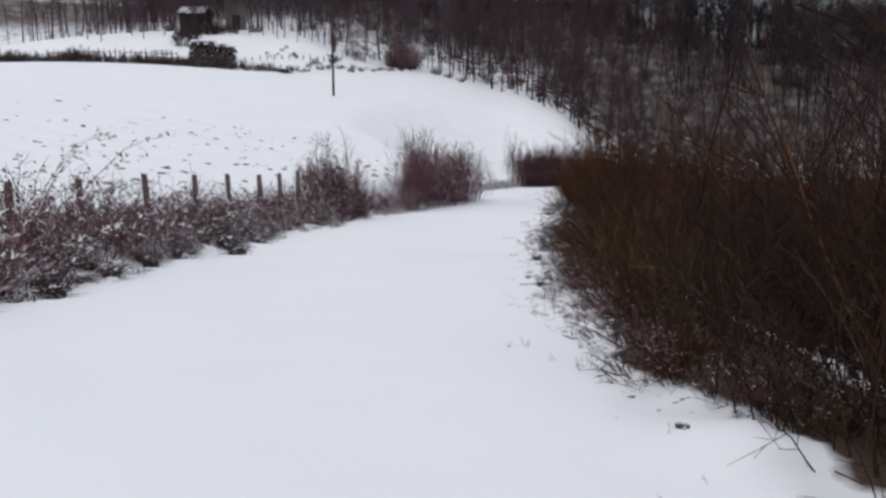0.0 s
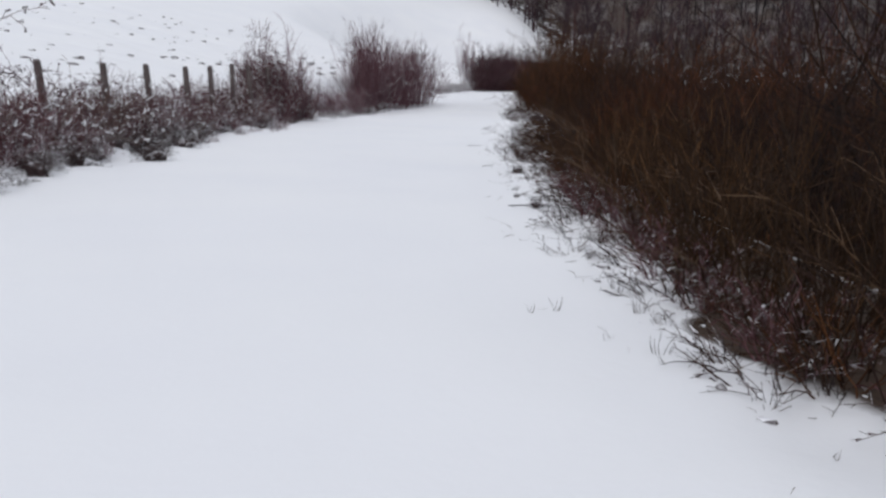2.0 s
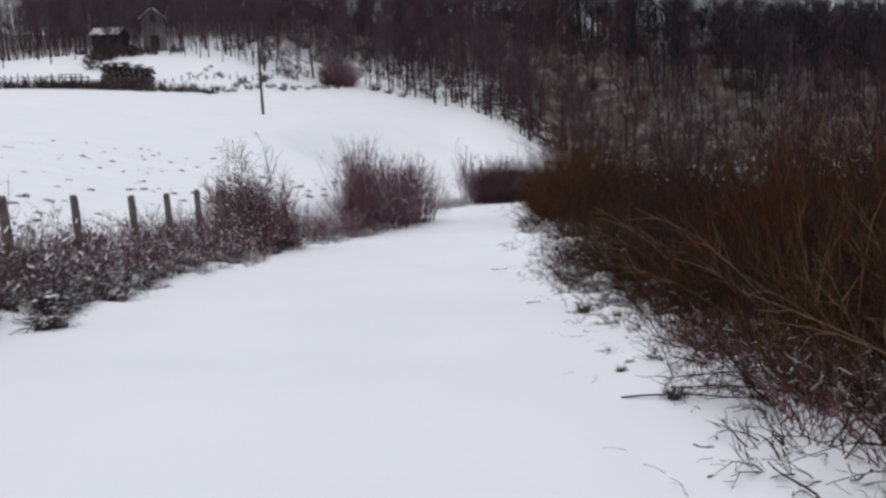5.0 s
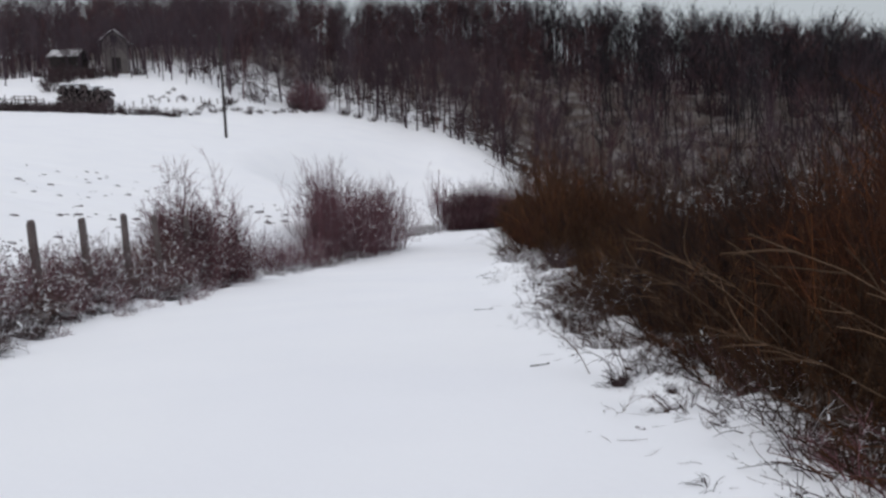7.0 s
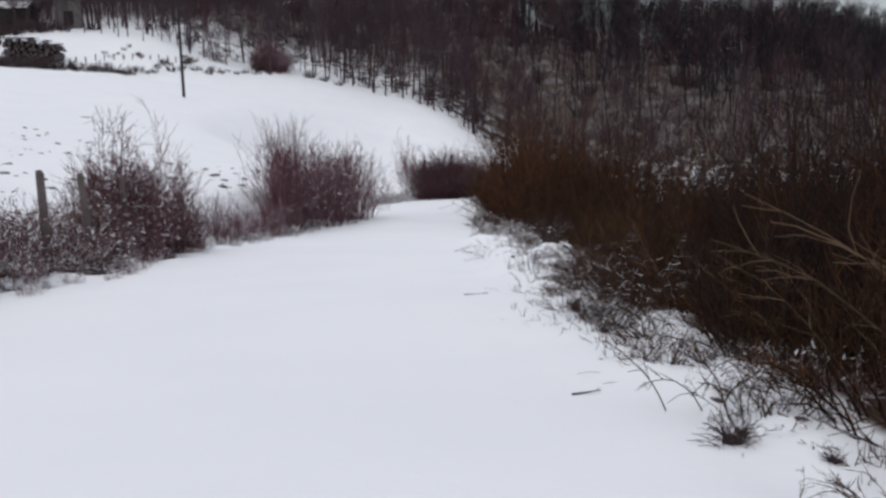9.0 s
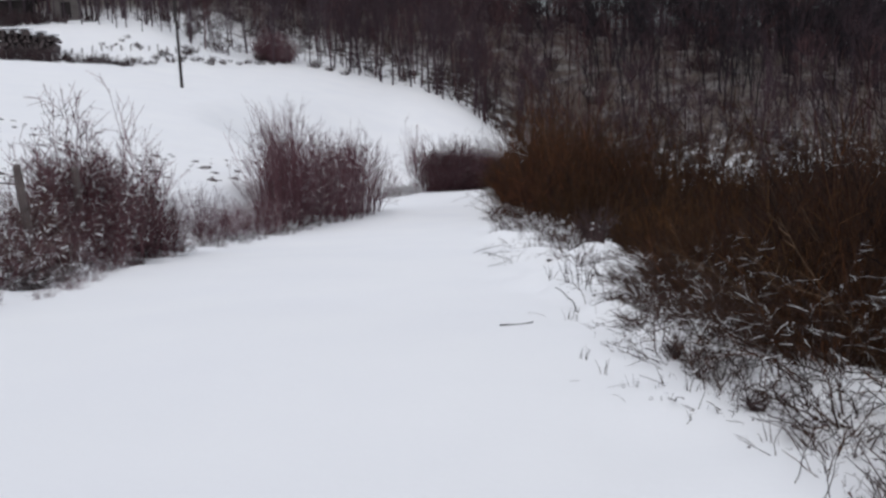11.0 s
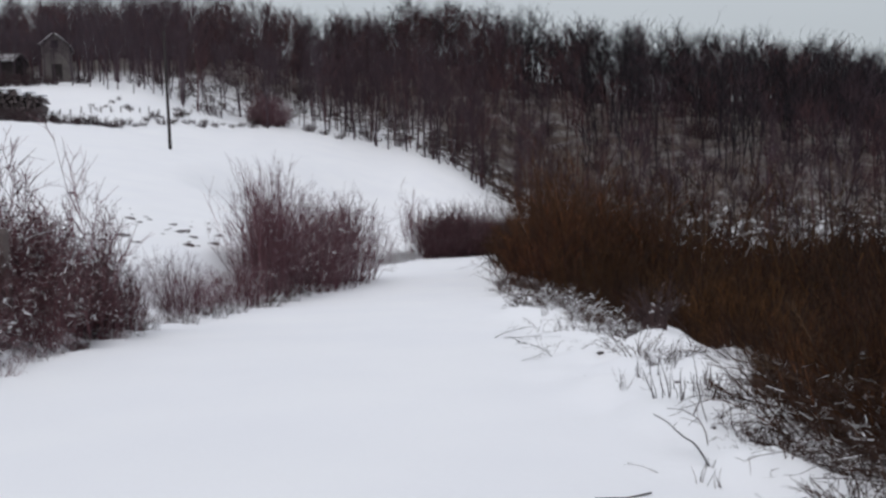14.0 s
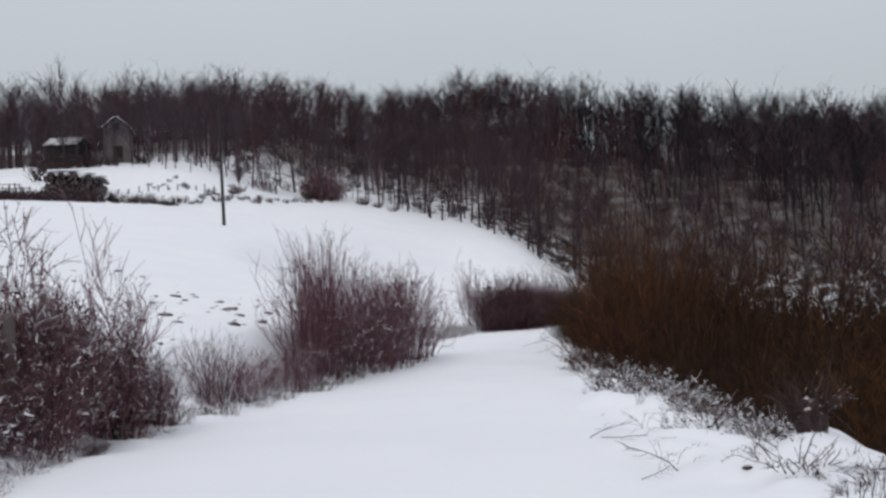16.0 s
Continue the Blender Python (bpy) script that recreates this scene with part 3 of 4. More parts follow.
HOARY = [shrub("snow_laden_bush", 66 + k, 1.2, 0.9, 40, 160, 200, SNOWY, "low bush heavily laden with snow", "bush", 0, 0.018, 1.0, 0.8, 0.1, 0.1, 0.2, 1.0, 2, flecks=80) for k in range(2)]
for k, (x, y, s) in enumerate([(2.4, 73.5, 0.7), (2.9, 75.4, 0.8), (3.3, 77.4, 0.85), (3.8, 79.4, 0.9), (4.3, 81.2, 0.9), (2.0, 77.0, 0.8), (2.6, 79.6, 0.9), (3.2, 82.0, 1.0), (4.6, 83.4, 1.0), (1.4, 74.0, 0.7), (-4.2, 38.2, 0.45), (-3.9, 40.4, 0.5), (-3.6, 42.2, 0.5), (-2.9, 44.4, 0.55), (-2.4, 46.6, 0.6), (-1.9, 48.6, 0.6), (-1.5, 50.2, 0.55), (-4.9, 36.8, 0.45)]):
    place(HOARY[k % 2], stand(x, y, k * 1.3, s), group="snow-laden bushes")

for k in range(70):
    y = 27 + k * 0.36 + rng.uniform(-0.2, 0.2)
    x = float(left_edge(y)) - 0.15 - 0.8 * rng.uniform() ** 1.3
    place(HOARY[k % 2] if k % 3 == 0 else BRAMBLE[k % 4], stand(x, y, rng.uniform(0, 6.28), rng.uniform(0.18, 0.42) * float(np.interp(y, [30, 34], [0.6, 1])), rng.uniform(0.8, 1.3)), group="low growth along the hedge")
for k, (x, y, z) in enumerate(FENCE):
    for dx, dy in ((0.3, -0.35), (0.15, 0.45), (-0.25, 0.1)):
        place(BRAMBLE[(k + int(dy > 0)) % 4], stand(x + dx + rng.uniform(-0.15, 0.15), y + dy, rng.uniform(0, 6.28), rng.uniform(0.58, 0.84) * float(np.interp(y, [20, 23, 30, 32], [0.85, 1, 1, 0.9])), rng.uniform(0.95, 1.2)), group="brambles along the fence")

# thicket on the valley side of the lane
TH = [shrub("thicket_shrub", 70 + k, 3.0, 1.3, 58, 300, 340, (THICKET, OLIVE, SHADE_DARK, OLIVE, RUST)[k], "dense leafless brown thicket shrub beside the lane", "shrub", 0, 0.014, 0.42, 0.95, 0.08, 0.02, 0.18, 1.0, 2, 0.2) for k in range(5)]
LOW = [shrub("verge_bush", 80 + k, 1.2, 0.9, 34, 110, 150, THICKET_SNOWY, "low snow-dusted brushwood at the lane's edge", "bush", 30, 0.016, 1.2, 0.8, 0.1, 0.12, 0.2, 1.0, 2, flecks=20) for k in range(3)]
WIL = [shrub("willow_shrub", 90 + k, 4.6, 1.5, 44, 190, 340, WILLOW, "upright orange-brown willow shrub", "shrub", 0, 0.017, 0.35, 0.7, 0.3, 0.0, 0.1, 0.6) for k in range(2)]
BACK = [shrub("thicket_shrub", 160 + k, 3.6, 1.2, 70, 460, 560, (THICKET, RUST, SHADE_DARK)[k], "dense upright leafless brown shrub deep in the thicket", "shrub", 0, 0.0095, 0.30, 0.9, 0.12, 0.0, 0.10, 0.8, 2, 0.15, 0.7, 0.3) for k in range(3)]
AMBER = shrub("amber_shrub", 165, 2.6, 1.2, 60, 320, 420, GILT, "round amber-brown leafless bush in the thicket", "shrub", 0, 0.012, 0.45, 0.8, 0.1, 0.03, 0.14, 0.9, 2, 0.2)


def on_mound(x, y):
    return math.hypot((x - 4.6) / 1.1, y - 29.3) < 1.2


def thicket_height(y, out):
    """Shrubs stand taller down the valley side, so that the thicket's top stays about level."""
    front = np.interp(y, [0, 6, 14, 20, 26, 30, 36, 44, 60], [3.6, 3.4, 3.3, 2.9, 2.3, 1.9, 2.7, 4.6, 5.0])
    back = np.interp(y, [0, 4, 8, 12, 18, 22, 25, 28, 32, 36, 40, 46, 60], [3.2, 2.8, 2.35, 2.55, 2.75, 2.45, 2.3, 2.2, 2.35, 2.55, 2.85, 4.1, 5.0]) + (0.5 * smooth(y, 4, 9) + 0.22 * smooth(y, 16, 19) * (1 - smooth(y, 22, 25))) * max(out - 2.0, 0.0)
    back *= 1.04 + 0.18 * smooth(out, 1.9, 3.2) * smooth(y, 9, 12) * (1 - smooth(y, 23, 26))
    return front + (back - front) * smooth(out, 1.2, 1.9)


n = 0
for row, out_x in enumerate((0.85, 1.9, 3.2, 4.7, 6.6, 9.0)):
    y = -0.9 + 0.4 * row
    while y < 70:
        x = float(brush_line(y)) + out_x + float(np.interp(y, [4, 7, 18, 21], [-0.3, 0.25, 0.15, 0])) + rng.uniform(-0.25, 0.3)
        if row > 0 and 4.5 < y < 8.8 and n % 3:
            n += 1
            y += 1.6
            continue
        if row > 2 and y < 8 or row > 3 and y < 14:
            y += 1.5
            continue
        h = float(thicket_height(y, out_x)) * rng.uniform(0.85, 1.12) * ((0.58 if y < 38 else 0.75) if row == 0 else 1.0)
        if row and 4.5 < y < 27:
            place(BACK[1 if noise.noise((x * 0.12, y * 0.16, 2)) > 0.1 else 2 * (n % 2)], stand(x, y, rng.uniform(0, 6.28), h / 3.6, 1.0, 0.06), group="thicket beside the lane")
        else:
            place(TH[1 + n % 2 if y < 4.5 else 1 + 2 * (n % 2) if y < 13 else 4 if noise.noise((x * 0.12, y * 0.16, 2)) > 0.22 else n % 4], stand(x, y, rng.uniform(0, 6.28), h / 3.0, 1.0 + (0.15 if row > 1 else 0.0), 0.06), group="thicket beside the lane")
        n += 1
        y += (1.2 + 0.3 * row) * (1.15 if y < 10 else 1 if y < 34 else 1.6)
for k, (x, y, s) in enumerate([(7.0, 31.5, 0.95), (7.8, 33.2, 1.05), (6.6, 30.2, 0.8), (8.6, 31.8, 1.0), (6.4, 26.0, 0.8), (7.4, 27.6, 0.9)]):
    place(AMBER, stand(x, y, k * 1.3, s * 0.9), group="thicket beside the lane")
SKIRT = [shrub("drooping_brush", 120 + k, 1.35, 0.75, 42, 150, 160, THICKET, "drooping brown brush at the foot of the thicket", "brush", 0, 0.012, 0.85, 0.8, 0.05, 0.15, 0.16, 0.8, 2) for k in range(3)]
for k in range(72):
    y = -0.4 + k * 0.6 + rng.uniform(-0.2, 0.2)
    x = float(brush_line(y)) + float(np.interp(y, [4, 8], [0.2, 0.55])) + rng.uniform(-0.12, 0.25)
    place(SKIRT[k % 3], stand(x, y, rng.uniform(0, 6.28), rng.uniform(0.6, 0.95) * float(np.interp(y, [7, 13], [0.65, 1])), rng.uniform(0.75, 1.0)), group="brush at the foot of the thicket")
TALL = [shrub("tall_shrub", 96 + k, 5.6, 1.9, (60, 26)[k], (420, 190)[k], (620, 260)[k], (THICKET, SHADE_DARK)[k], "tall dark leafless shrub towering over the thicket", "shrub", 0, 0.02, 0.5, 0.6, 0.1, 0.0, 0.16, 0.9, 2) for k in range(2)]
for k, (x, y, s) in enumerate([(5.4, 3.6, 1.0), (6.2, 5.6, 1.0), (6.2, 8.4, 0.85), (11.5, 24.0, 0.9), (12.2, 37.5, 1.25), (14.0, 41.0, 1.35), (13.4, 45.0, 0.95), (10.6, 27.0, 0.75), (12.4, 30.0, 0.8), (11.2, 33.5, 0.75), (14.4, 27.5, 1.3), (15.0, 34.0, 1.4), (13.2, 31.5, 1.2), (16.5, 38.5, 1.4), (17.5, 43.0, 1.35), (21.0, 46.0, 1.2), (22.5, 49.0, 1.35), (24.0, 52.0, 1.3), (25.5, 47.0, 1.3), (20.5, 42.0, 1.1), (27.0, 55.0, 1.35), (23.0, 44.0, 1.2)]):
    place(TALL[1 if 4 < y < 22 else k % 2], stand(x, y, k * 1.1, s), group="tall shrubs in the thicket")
HEAP = [canes("brush_heap", 140 + k, 16, 1.2, 0.8, THICKET_SNOWY, "heap of snow-laden branches at the lane's edge", 3.5, False, 0.0085, True) for k in range(3)]
for k in range(17):
    y = 19.2 + 0.32 * k + rng.uniform(-0.15, 0.15)
    place(HEAP[k % 3], stand(float(brush_line(y)) + rng.uniform(0.0, 0.5), y, rng.uniform(-0.5, 0.5), rng.uniform(0.38, 0.62)), group="snowy brush heaps")
for k in range(9):
    y = 8.6 + 0.7 * k + rng.uniform(-0.2, 0.2)
    place(HEAP[k % 3], stand(float(brush_line(y)) + rng.uniform(0.15, 0.5), y, rng.uniform(-0.6, 0.4), rng.uniform(0.28, 0.42)), group="snowy brush heaps")
for k in range(20):
    y = 15.6 + 0.42 * k + rng.uniform(-0.2, 0.2)
    place(LOW[k % 3], stand(float(brush_line(y)) - 0.45 * rng.uniform() ** 1.3, y, rng.uniform(0, 6.28), rng.uniform(0.25, 0.5), 0.8), group="brushwood at the lane's edge")
for k in range(36):
    y = 3.0 + k * 1.3 + rng.uniform(-0.4, 0.4)
    x = float(brush_line(y)) + 0.1 + rng.uniform(-0.25, 0.3)
    if 24.5 < y < 28.5 or on_mound(x, y):
        continue
    place(LOW[k % 3], stand(x, y, rng.uniform(0, 6.28), rng.uniform(0.3, 0.55), 0.75), group="brushwood at the lane's edge")
for k in range(20):
    y = rng.uniform(4, 56)
    x = float(brush_line(y)) - rng.uniform(0.1, 0.7)
    if on_mound(x, y):
        continue
    place(LOW[k % 3], stand(x, y, rng.uniform(0, 6.28), rng.uniform(0.15, 0.32), 0.75), group="brushwood at the lane's edge")
for k in range(46):
    y = 26.5 + k * 0.58 + rng.uniform(-0.3, 0.3)
    x = float(brush_line(y)) - 1.5 * rng.uniform() ** 1.5 + 0.25
    if on_mound(x, y):
        continue
    s = (0.22 + 0.6 * rng.uniform() ** 1.6) * float(np.interp(y, [26, 34, 52], [0.75, 1.0, 1.15]))
    place(HOARY[k % 2] if k % 2 == 0 else LOW[k % 3], stand(x, y, rng.uniform(0, 6.28), s, 0.85), group="brushwood at the lane's edge")


FRINGE = [shrub("fringe_bush", 84 + k, 0.95, 0.55, 26, 120, 170, HEDGE, "snow-dusted purple-grey twigs fringing the thicket", "bush", 20, 0.010, 0.7, 0.7, 0.1, 0.06, 0.2, 0.9, 2) for k in range(3)]
for k in range(22):
    y = 3.0 + k * 0.62 + rng.uniform(-0.2, 0.2)
    x = float(brush_line(y)) + 0.25 + rng.uniform(-0.14, 0.2)
    place(FRINGE[k % 3], stand(x, y, rng.uniform(0, 6.28), rng.uniform(0.4, 0.75) * float(np.interp(y, [8, 14], [1, 0.7]))), group="twigs fringing the thicket")


def leaning_stem(seed, length):
    r2 = np.random.default_rng(seed)
    p = grow(r2, np.zeros((1, 3)), np.array([[-0.5, 0.6, 0.95]]), np.array([length]), 9, 0.08, -0.06)
    ob = tagged(new("leaning_stem"), "long golden-brown cane leaning out of the thicket", "cane", "canes in the thicket")
    part("shaft", mesh_from("shaft", *tubes(p, 0.0066, 0.003, 5), GOLD, True), ob)
    a, d, i = branch(r2, p, 7, 0.4, 1.0, 0.7, 0.2)
    tagged(part("side_shoot", mesh_from("side_shoot", *tubes(grow(r2, a, d, r2.uniform(0.15, 0.5, 7), 4, 0.15), 0.006, 0.003), GOLD), ob), kind="stuff")
    return ob


LEAN = [leaning_stem(150 + k, 2.3) for k in range(6)]
for k in range(78):
    y = 2.8 + k * 0.29 + rng.uniform(-0.4, 0.4)
    x = float(brush_line(y)) + 0.35 + 1.1 * rng.uniform() ** 1.2
    place(LEAN[k % 6], stand(x, y, rng.normal(0, 0.8), rng.uniform(0.35, 0.9) * float(np.interp(y, [16, 22], [1, 0.7])), rng.uniform(0.7, 1.3)), group="canes in the thicket")
for k, (x, y, s) in enumerate([(8.6, 49, 1.3), (9.4, 51, 1.6), (11.0, 52.5, 1.5), (9.6, 54.5, 1.65), (12.8, 50, 1.3), (8.2, 46, 1.0), (11.0, 47, 1.2), (10.6, 57, 1.6), (10.0, 59.5, 1.45), (11.4, 60, 1.55)]):
    place(WIL[k % 2], stand(x, y, rng.uniform(0, 6.28), s), group="willow shrubs")

# pole in the field
bm = bmesh.new()
bmesh.ops.create_cone(bm, cap_ends=True, segments=12, radius1=0.15, radius2=0.10, depth=10.5, matrix=Matrix.Translation((0, 0, 4.85)))
pole = tagged(new("utility_pole"), "tall dark wooden utility pole in the snowy field", "pole")
part("shaft", bm_mesh("shaft", bm, POLE), pole)
pole.matrix_basis = Matrix.Translation((-15.55, 90.0, top_z(-15.55, 90.0)))

# ---- farm behind the field ----
SMALL = [shrub("boundary_shrub", 110 + k, 2.0, 1.0, 34, 90, 70, BRUSH, "low dark hedge shrub on the field boundary", "shrub", 0, 0.05, 0.8, 0.7, 0.1, 0.03, 0.15, 1.0, 2) for k in range(3)]
k = 0
x = -66.0
while x < -24:
    y = float(np.interp(x, [-66, -40, -30, -17], [100, 101, 102, 112])) + rng.uniform(-0.5, 0.5)
    s = 0.85 + 0.35 * noise.noise((x * 0.21, 0, 5)) + rng.uniform(-0.1, 0.15)
    if x > -31:
        s *= 0.45
    elif x > -41:
        s = 0.70 + 0.3 * noise.noise((x * 0.4, 0, 5)) + rng.uniform(0, 0.12)
    place(SMALL[k % 3], stand(x, y, rng.uniform(0, 6), max(s, 0.25)), group="hedge on the field boundary")
    k += 1
    x += rng.uniform(0.4, 0.75)
for t in np.linspace(0, 1, 22):
    x, y = -25 + 15 * t + rng.uniform(-0.5, 0.5), 106 + 24 * t + rng.uniform(-1.0, 1.0)
    place(SMALL[k % 3], stand(x, y, rng.uniform(0, 6), rng.uniform(0.25, 0.6)), group="hedge on the field boundary")
    k += 1
for x, y, s in [(-11.0, 131, 1.2), (-12.6, 131.5, 1.0), (-9.6, 130.5, 0.95), (-11.5, 133, 1.3), (-10.2, 132, 1.15), (-12.2, 132.4, 1.15)]:
    place(HEDGE_B[k % 3], stand(x, y, rng.uniform(0, 6), s), group="hedge on the field boundary")
    k += 1
for x, y, s in [(-11.5, 131, 0.9), (-13.0, 130.5, 0.7), (-5.6, 129.5, 0.9), (-3.5, 128.3, 0.6), (-1.5, 126.8, 0.6)]:
    place(SMALL[k % 3], stand(x, y, rng.uniform(0, 6), s), group="hedge on the field boundary")
    k += 1


def log_mesh():
    bm = bmesh.new()
    bmesh.ops.create_cone(bm, cap_ends=True, segments=8, radius1=0.2, radius2=0.18, depth=2.2, matrix=Matrix.Rotation(radians(90), 4, "X"))
    return bm_mesh("log", bm, LOGWOOD)


TOPS = (5, 6, 6, 5, 6, 6, 5, 6, 6, 5, 4, 5, 5, 4, 4)


def woodpile(x, y):
    ob = tagged(new("woodpile"), "dark stacked woodpile with snow lying on top", "woodpile")
    ob.matrix_basis = Matrix.Translation((x, y, top_z(x, y) - 0.1))
    me = log_mesh()
    r2 = np.random.default_rng(5)
    for row in range(9):
        for col in range(15):
            if row > TOPS[col % 15]:
                continue
            log = part("log", me, ob)
            log.matrix_basis = pose(-2.9 + col * 0.405 + 0.2 * (row % 2) + r2.uniform(-0.07, 0.07), r2.uniform(-0.5, 0.5), 0.2 + row * 0.35 + r2.uniform(-0.05, 0.05), r2.uniform(-4, 4), r2.uniform(0, 360), r2.uniform(-7, 7))
            log.scale = (r2.uniform(0.65, 1.2), 1, 1)
    bm = bmesh.new()
    bmesh.ops.create_icosphere(bm, subdivisions=2, radius=1.0)
    cap = bm_mesh("snow_cap", bm, CAP)
    for k in range(16):
        lump = part("snow_cap", cap, ob, "lump of snow on the logs")
        lump.matrix_basis = Matrix.LocRotScale((-2.8 + k * 0.38, r2.uniform(-0.5, -0.2), 0.56 + 0.35 * TOPS[min(14, k)] + r2.uniform(-0.06, 0.03)), None, (r2.uniform(0.25, 0.5), r2.uniform(0.8, 1.2), 0.17 + r2.uniform(0, 0.08)))


woodpile(-35.2, 108.4)


def gabled(name, x, y, turn, wide, deep, eave, ridge, wall, label, over=0.35):
    """A small building: walls with a gable, two roof slopes under snow, a door and a window."""
    ob = tagged(new(name), label, "house" if name == "house" else "shed")
    ob.matrix_basis = Matrix.LocRotScale((x, y, top_z(x, y) - 0.3), Euler((0, 0, turn)), None)
    bm = bmesh.new()
    w, d = wide / 2, deep / 2
    prof = [(-w, 0), (w, 0), (w, eave), (0, ridge), (-w, eave)]
    a = [bm.verts.new((px, -d, pz)) for px, pz in prof]
    b2 = [bm.verts.new((px, d, pz)) for px, pz in prof]
    bm.faces.new(a)
    bm.faces.new(b2[::-1])
    for k in range(5):
        bm.faces.new((a[k], b2[k], b2[(k + 1) % 5], a[(k + 1) % 5]))
    part("wall", bm_mesh("wall", bm, wall), ob)
    slope = math.atan2(ridge - eave, w)
    length = math.hypot(ridge - eave, w) + over
    for side in (-1, 1):
        bm = bmesh.new()
        m = Matrix.Translation((side * (w + over * math.cos(slope)) / 2, 0, (eave + ridge - over * math.sin(slope)) / 2 + 0.12)) @ Matrix.Rotation(side * slope, 4, "Y")
        box(bm, (length, deep + 2 * over, 0.10), m, 0.02)
        roof = part("roof", bm_mesh("roof", bm, DARKWOOD), ob, "dark roof slope")
        bm = bmesh.new()
        box(bm, (length - 0.1, deep + 2 * over - 0.1, 0.16), m @ Matrix.Translation((0, 0, 0.132)), 0.06)
        part("snow_layer", bm_mesh("snow_layer", bm, THIN), roof, "thin patchy snow on the roof")
    for nm, px, pz, sx, sz in (("door", 0.15, 1.25, 1.0, 1.9), ("window", 0.0, eave + 0.25, 0.7, 0.8)):
        bm = bmesh.new()
        box(bm, (sx + 0.16, 0.08, sz + 0.16), Matrix.Translation((px, -d - 0.03, pz)), 0.01)
        fr = part(nm, bm_mesh(nm, bm, DARKWOOD), ob)
        bm = bmesh.new()
        box(bm, (sx, 0.04, sz), Matrix.Translation((px, -d - 0.075, pz)), 0.005)
        part("pane" if nm == "window" else "leaf_panel", bm_mesh("pane", bm, GLASS if nm == "window" else DARKWOOD), fr)
    return ob


gabled("house", -38.5, 131.5, 0.25, 3.2, 6.0, 4.6, 6.0, PLASTER, "small grey plastered farmhouse with a snowy gable roof")
gabled("shed", -44.0, 128.2, 1.45, 3.4, 4.0, 2.7, 3.7, DARKWOOD, "low dark wooden shed with snow on its roof")


def rail_fence(x0, y0, x1, y1, posts, high, name, label, rails=(0.45, 0.9)):
    ob = tagged(new(name), label, "fence")
    ob.matrix_basis = Matrix.Translation((x0, y0, top_z(x0, y0)))
    base = ob.location.z
    bm = bmesh.new()
    box(bm, (0.11, 0.11, high + 0.3), Matrix.Translation((0, 0, high / 2 - 0.15)), 0.02)
    me = bm_mesh("post", bm, POST)
    r2 = np.random.default_rng(posts)
    spots = [(x0 + (x1 - x0) * k / (posts - 1), y0 + (y1 - y0) * k / (posts - 1)) for k in range(posts)]
    for px, py in spots:
        p = part("post", me, ob)
        p.matrix_basis = pose(px - x0, py - y0, top_z(px, py) - base, r2.uniform(-5, 5), r2.uniform(-6, 6), r2.uniform(0, 90))
        p.scale = (1, 1, r2.uniform(0.75, 1.15))
    for z in rails:
        for (ax, ay), (bx, by) in zip(spots, spots[1:]):
            a, b2 = Vector((ax - x0, ay - y0, top_z(ax, ay) - base + z)), Vector((bx - x0, by - y0, top_z(bx, by) - base + z))
            bm = bmesh.new()
            box(bm, ((b2 - a).length + 0.1, 0.05, 0.09), Matrix.Identity(4), 0.01)
            r = part("rail", bm_mesh("rail", bm, POST), ob)
            r.matrix_basis = Matrix.Translation((a + b2) / 2) @ (b2 - a).to_track_quat("X", "Z").to_matrix().to_4x4()
    return ob


rail_fence(-42.2, 105.8, -39.9, 105.8, 3, 1.5, "rail_gate", "short dark wooden rail gate beside the woodpile", (0.5, 0.95, 1.35))
rail_fence(-31.0, 109.0, -20.5, 117.0, 13, 0.7, "garden_fence", "row of thin weathered garden stakes in the snow", ())
rail_fence(-58.0, 108.0, -40.0, 108.0, 26, 1.1, "yard_fence", "weathered picket stakes along the snowy yard", (0.7,))

# ---- woods ----
FAR = [joined(*tree_meshes(200 + k, 12.0, 12, 30, 84, 0.12, True, 0.2 + 0.045 * k)) for k in range(6)]


def sown(count, kinds, seed, spot, tall):
    r2 = np.random.default_rng(seed)
    bits = []
    for made in range(count):
        x, y = spot(r2)
        z = float(ground_z(x, y))
        v, q = kinds[made % len(kinds)]
        a, s = r2.uniform(0, 6.28), r2.uniform(*tall)
        c, w, up = math.cos(a) * s, math.sin(a) * s, s * r2.uniform(0.9, 1.12)
        lx, ly = r2.normal(0, 0.04, 2)
        bits.append((np.stack([v[:, 0] * c - v[:, 1] * w + x + lx * v[:, 2], v[:, 0] * w + v[:, 1] * c + y + ly * v[:, 2], v[:, 2] * up + z - 0.1], -1), q))
    return joined(*bits)


def in_woods(r2):
    """A spot on the wooded slope; a track leaves a gap up on the ridge."""
    while True:
        x, d = r2.uniform(-80, 118), (3 + 75 * r2.uniform() if r2.uniform() < 0.70 else 64 + 38 * r2.uniform())
        if d < 40 and -25 < x < -4 and r2.uniform() < (0.75 if d < 22 and -21 < x < -12 else 0.4):
            continue
        if x > 28 and r2.uniform() < 0.5:
            continue
        if d < 38 or abs(x + 5 + 0.03 * d) > 1.8:
            return x, float(foot(x)) + d


def in_hazy_woods(r2):
    """A spot in the woods on the far side of the valley, painted bluish for haze."""
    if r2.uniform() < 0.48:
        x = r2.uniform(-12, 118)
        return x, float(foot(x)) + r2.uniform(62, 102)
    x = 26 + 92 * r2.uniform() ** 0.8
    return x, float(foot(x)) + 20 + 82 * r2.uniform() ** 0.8


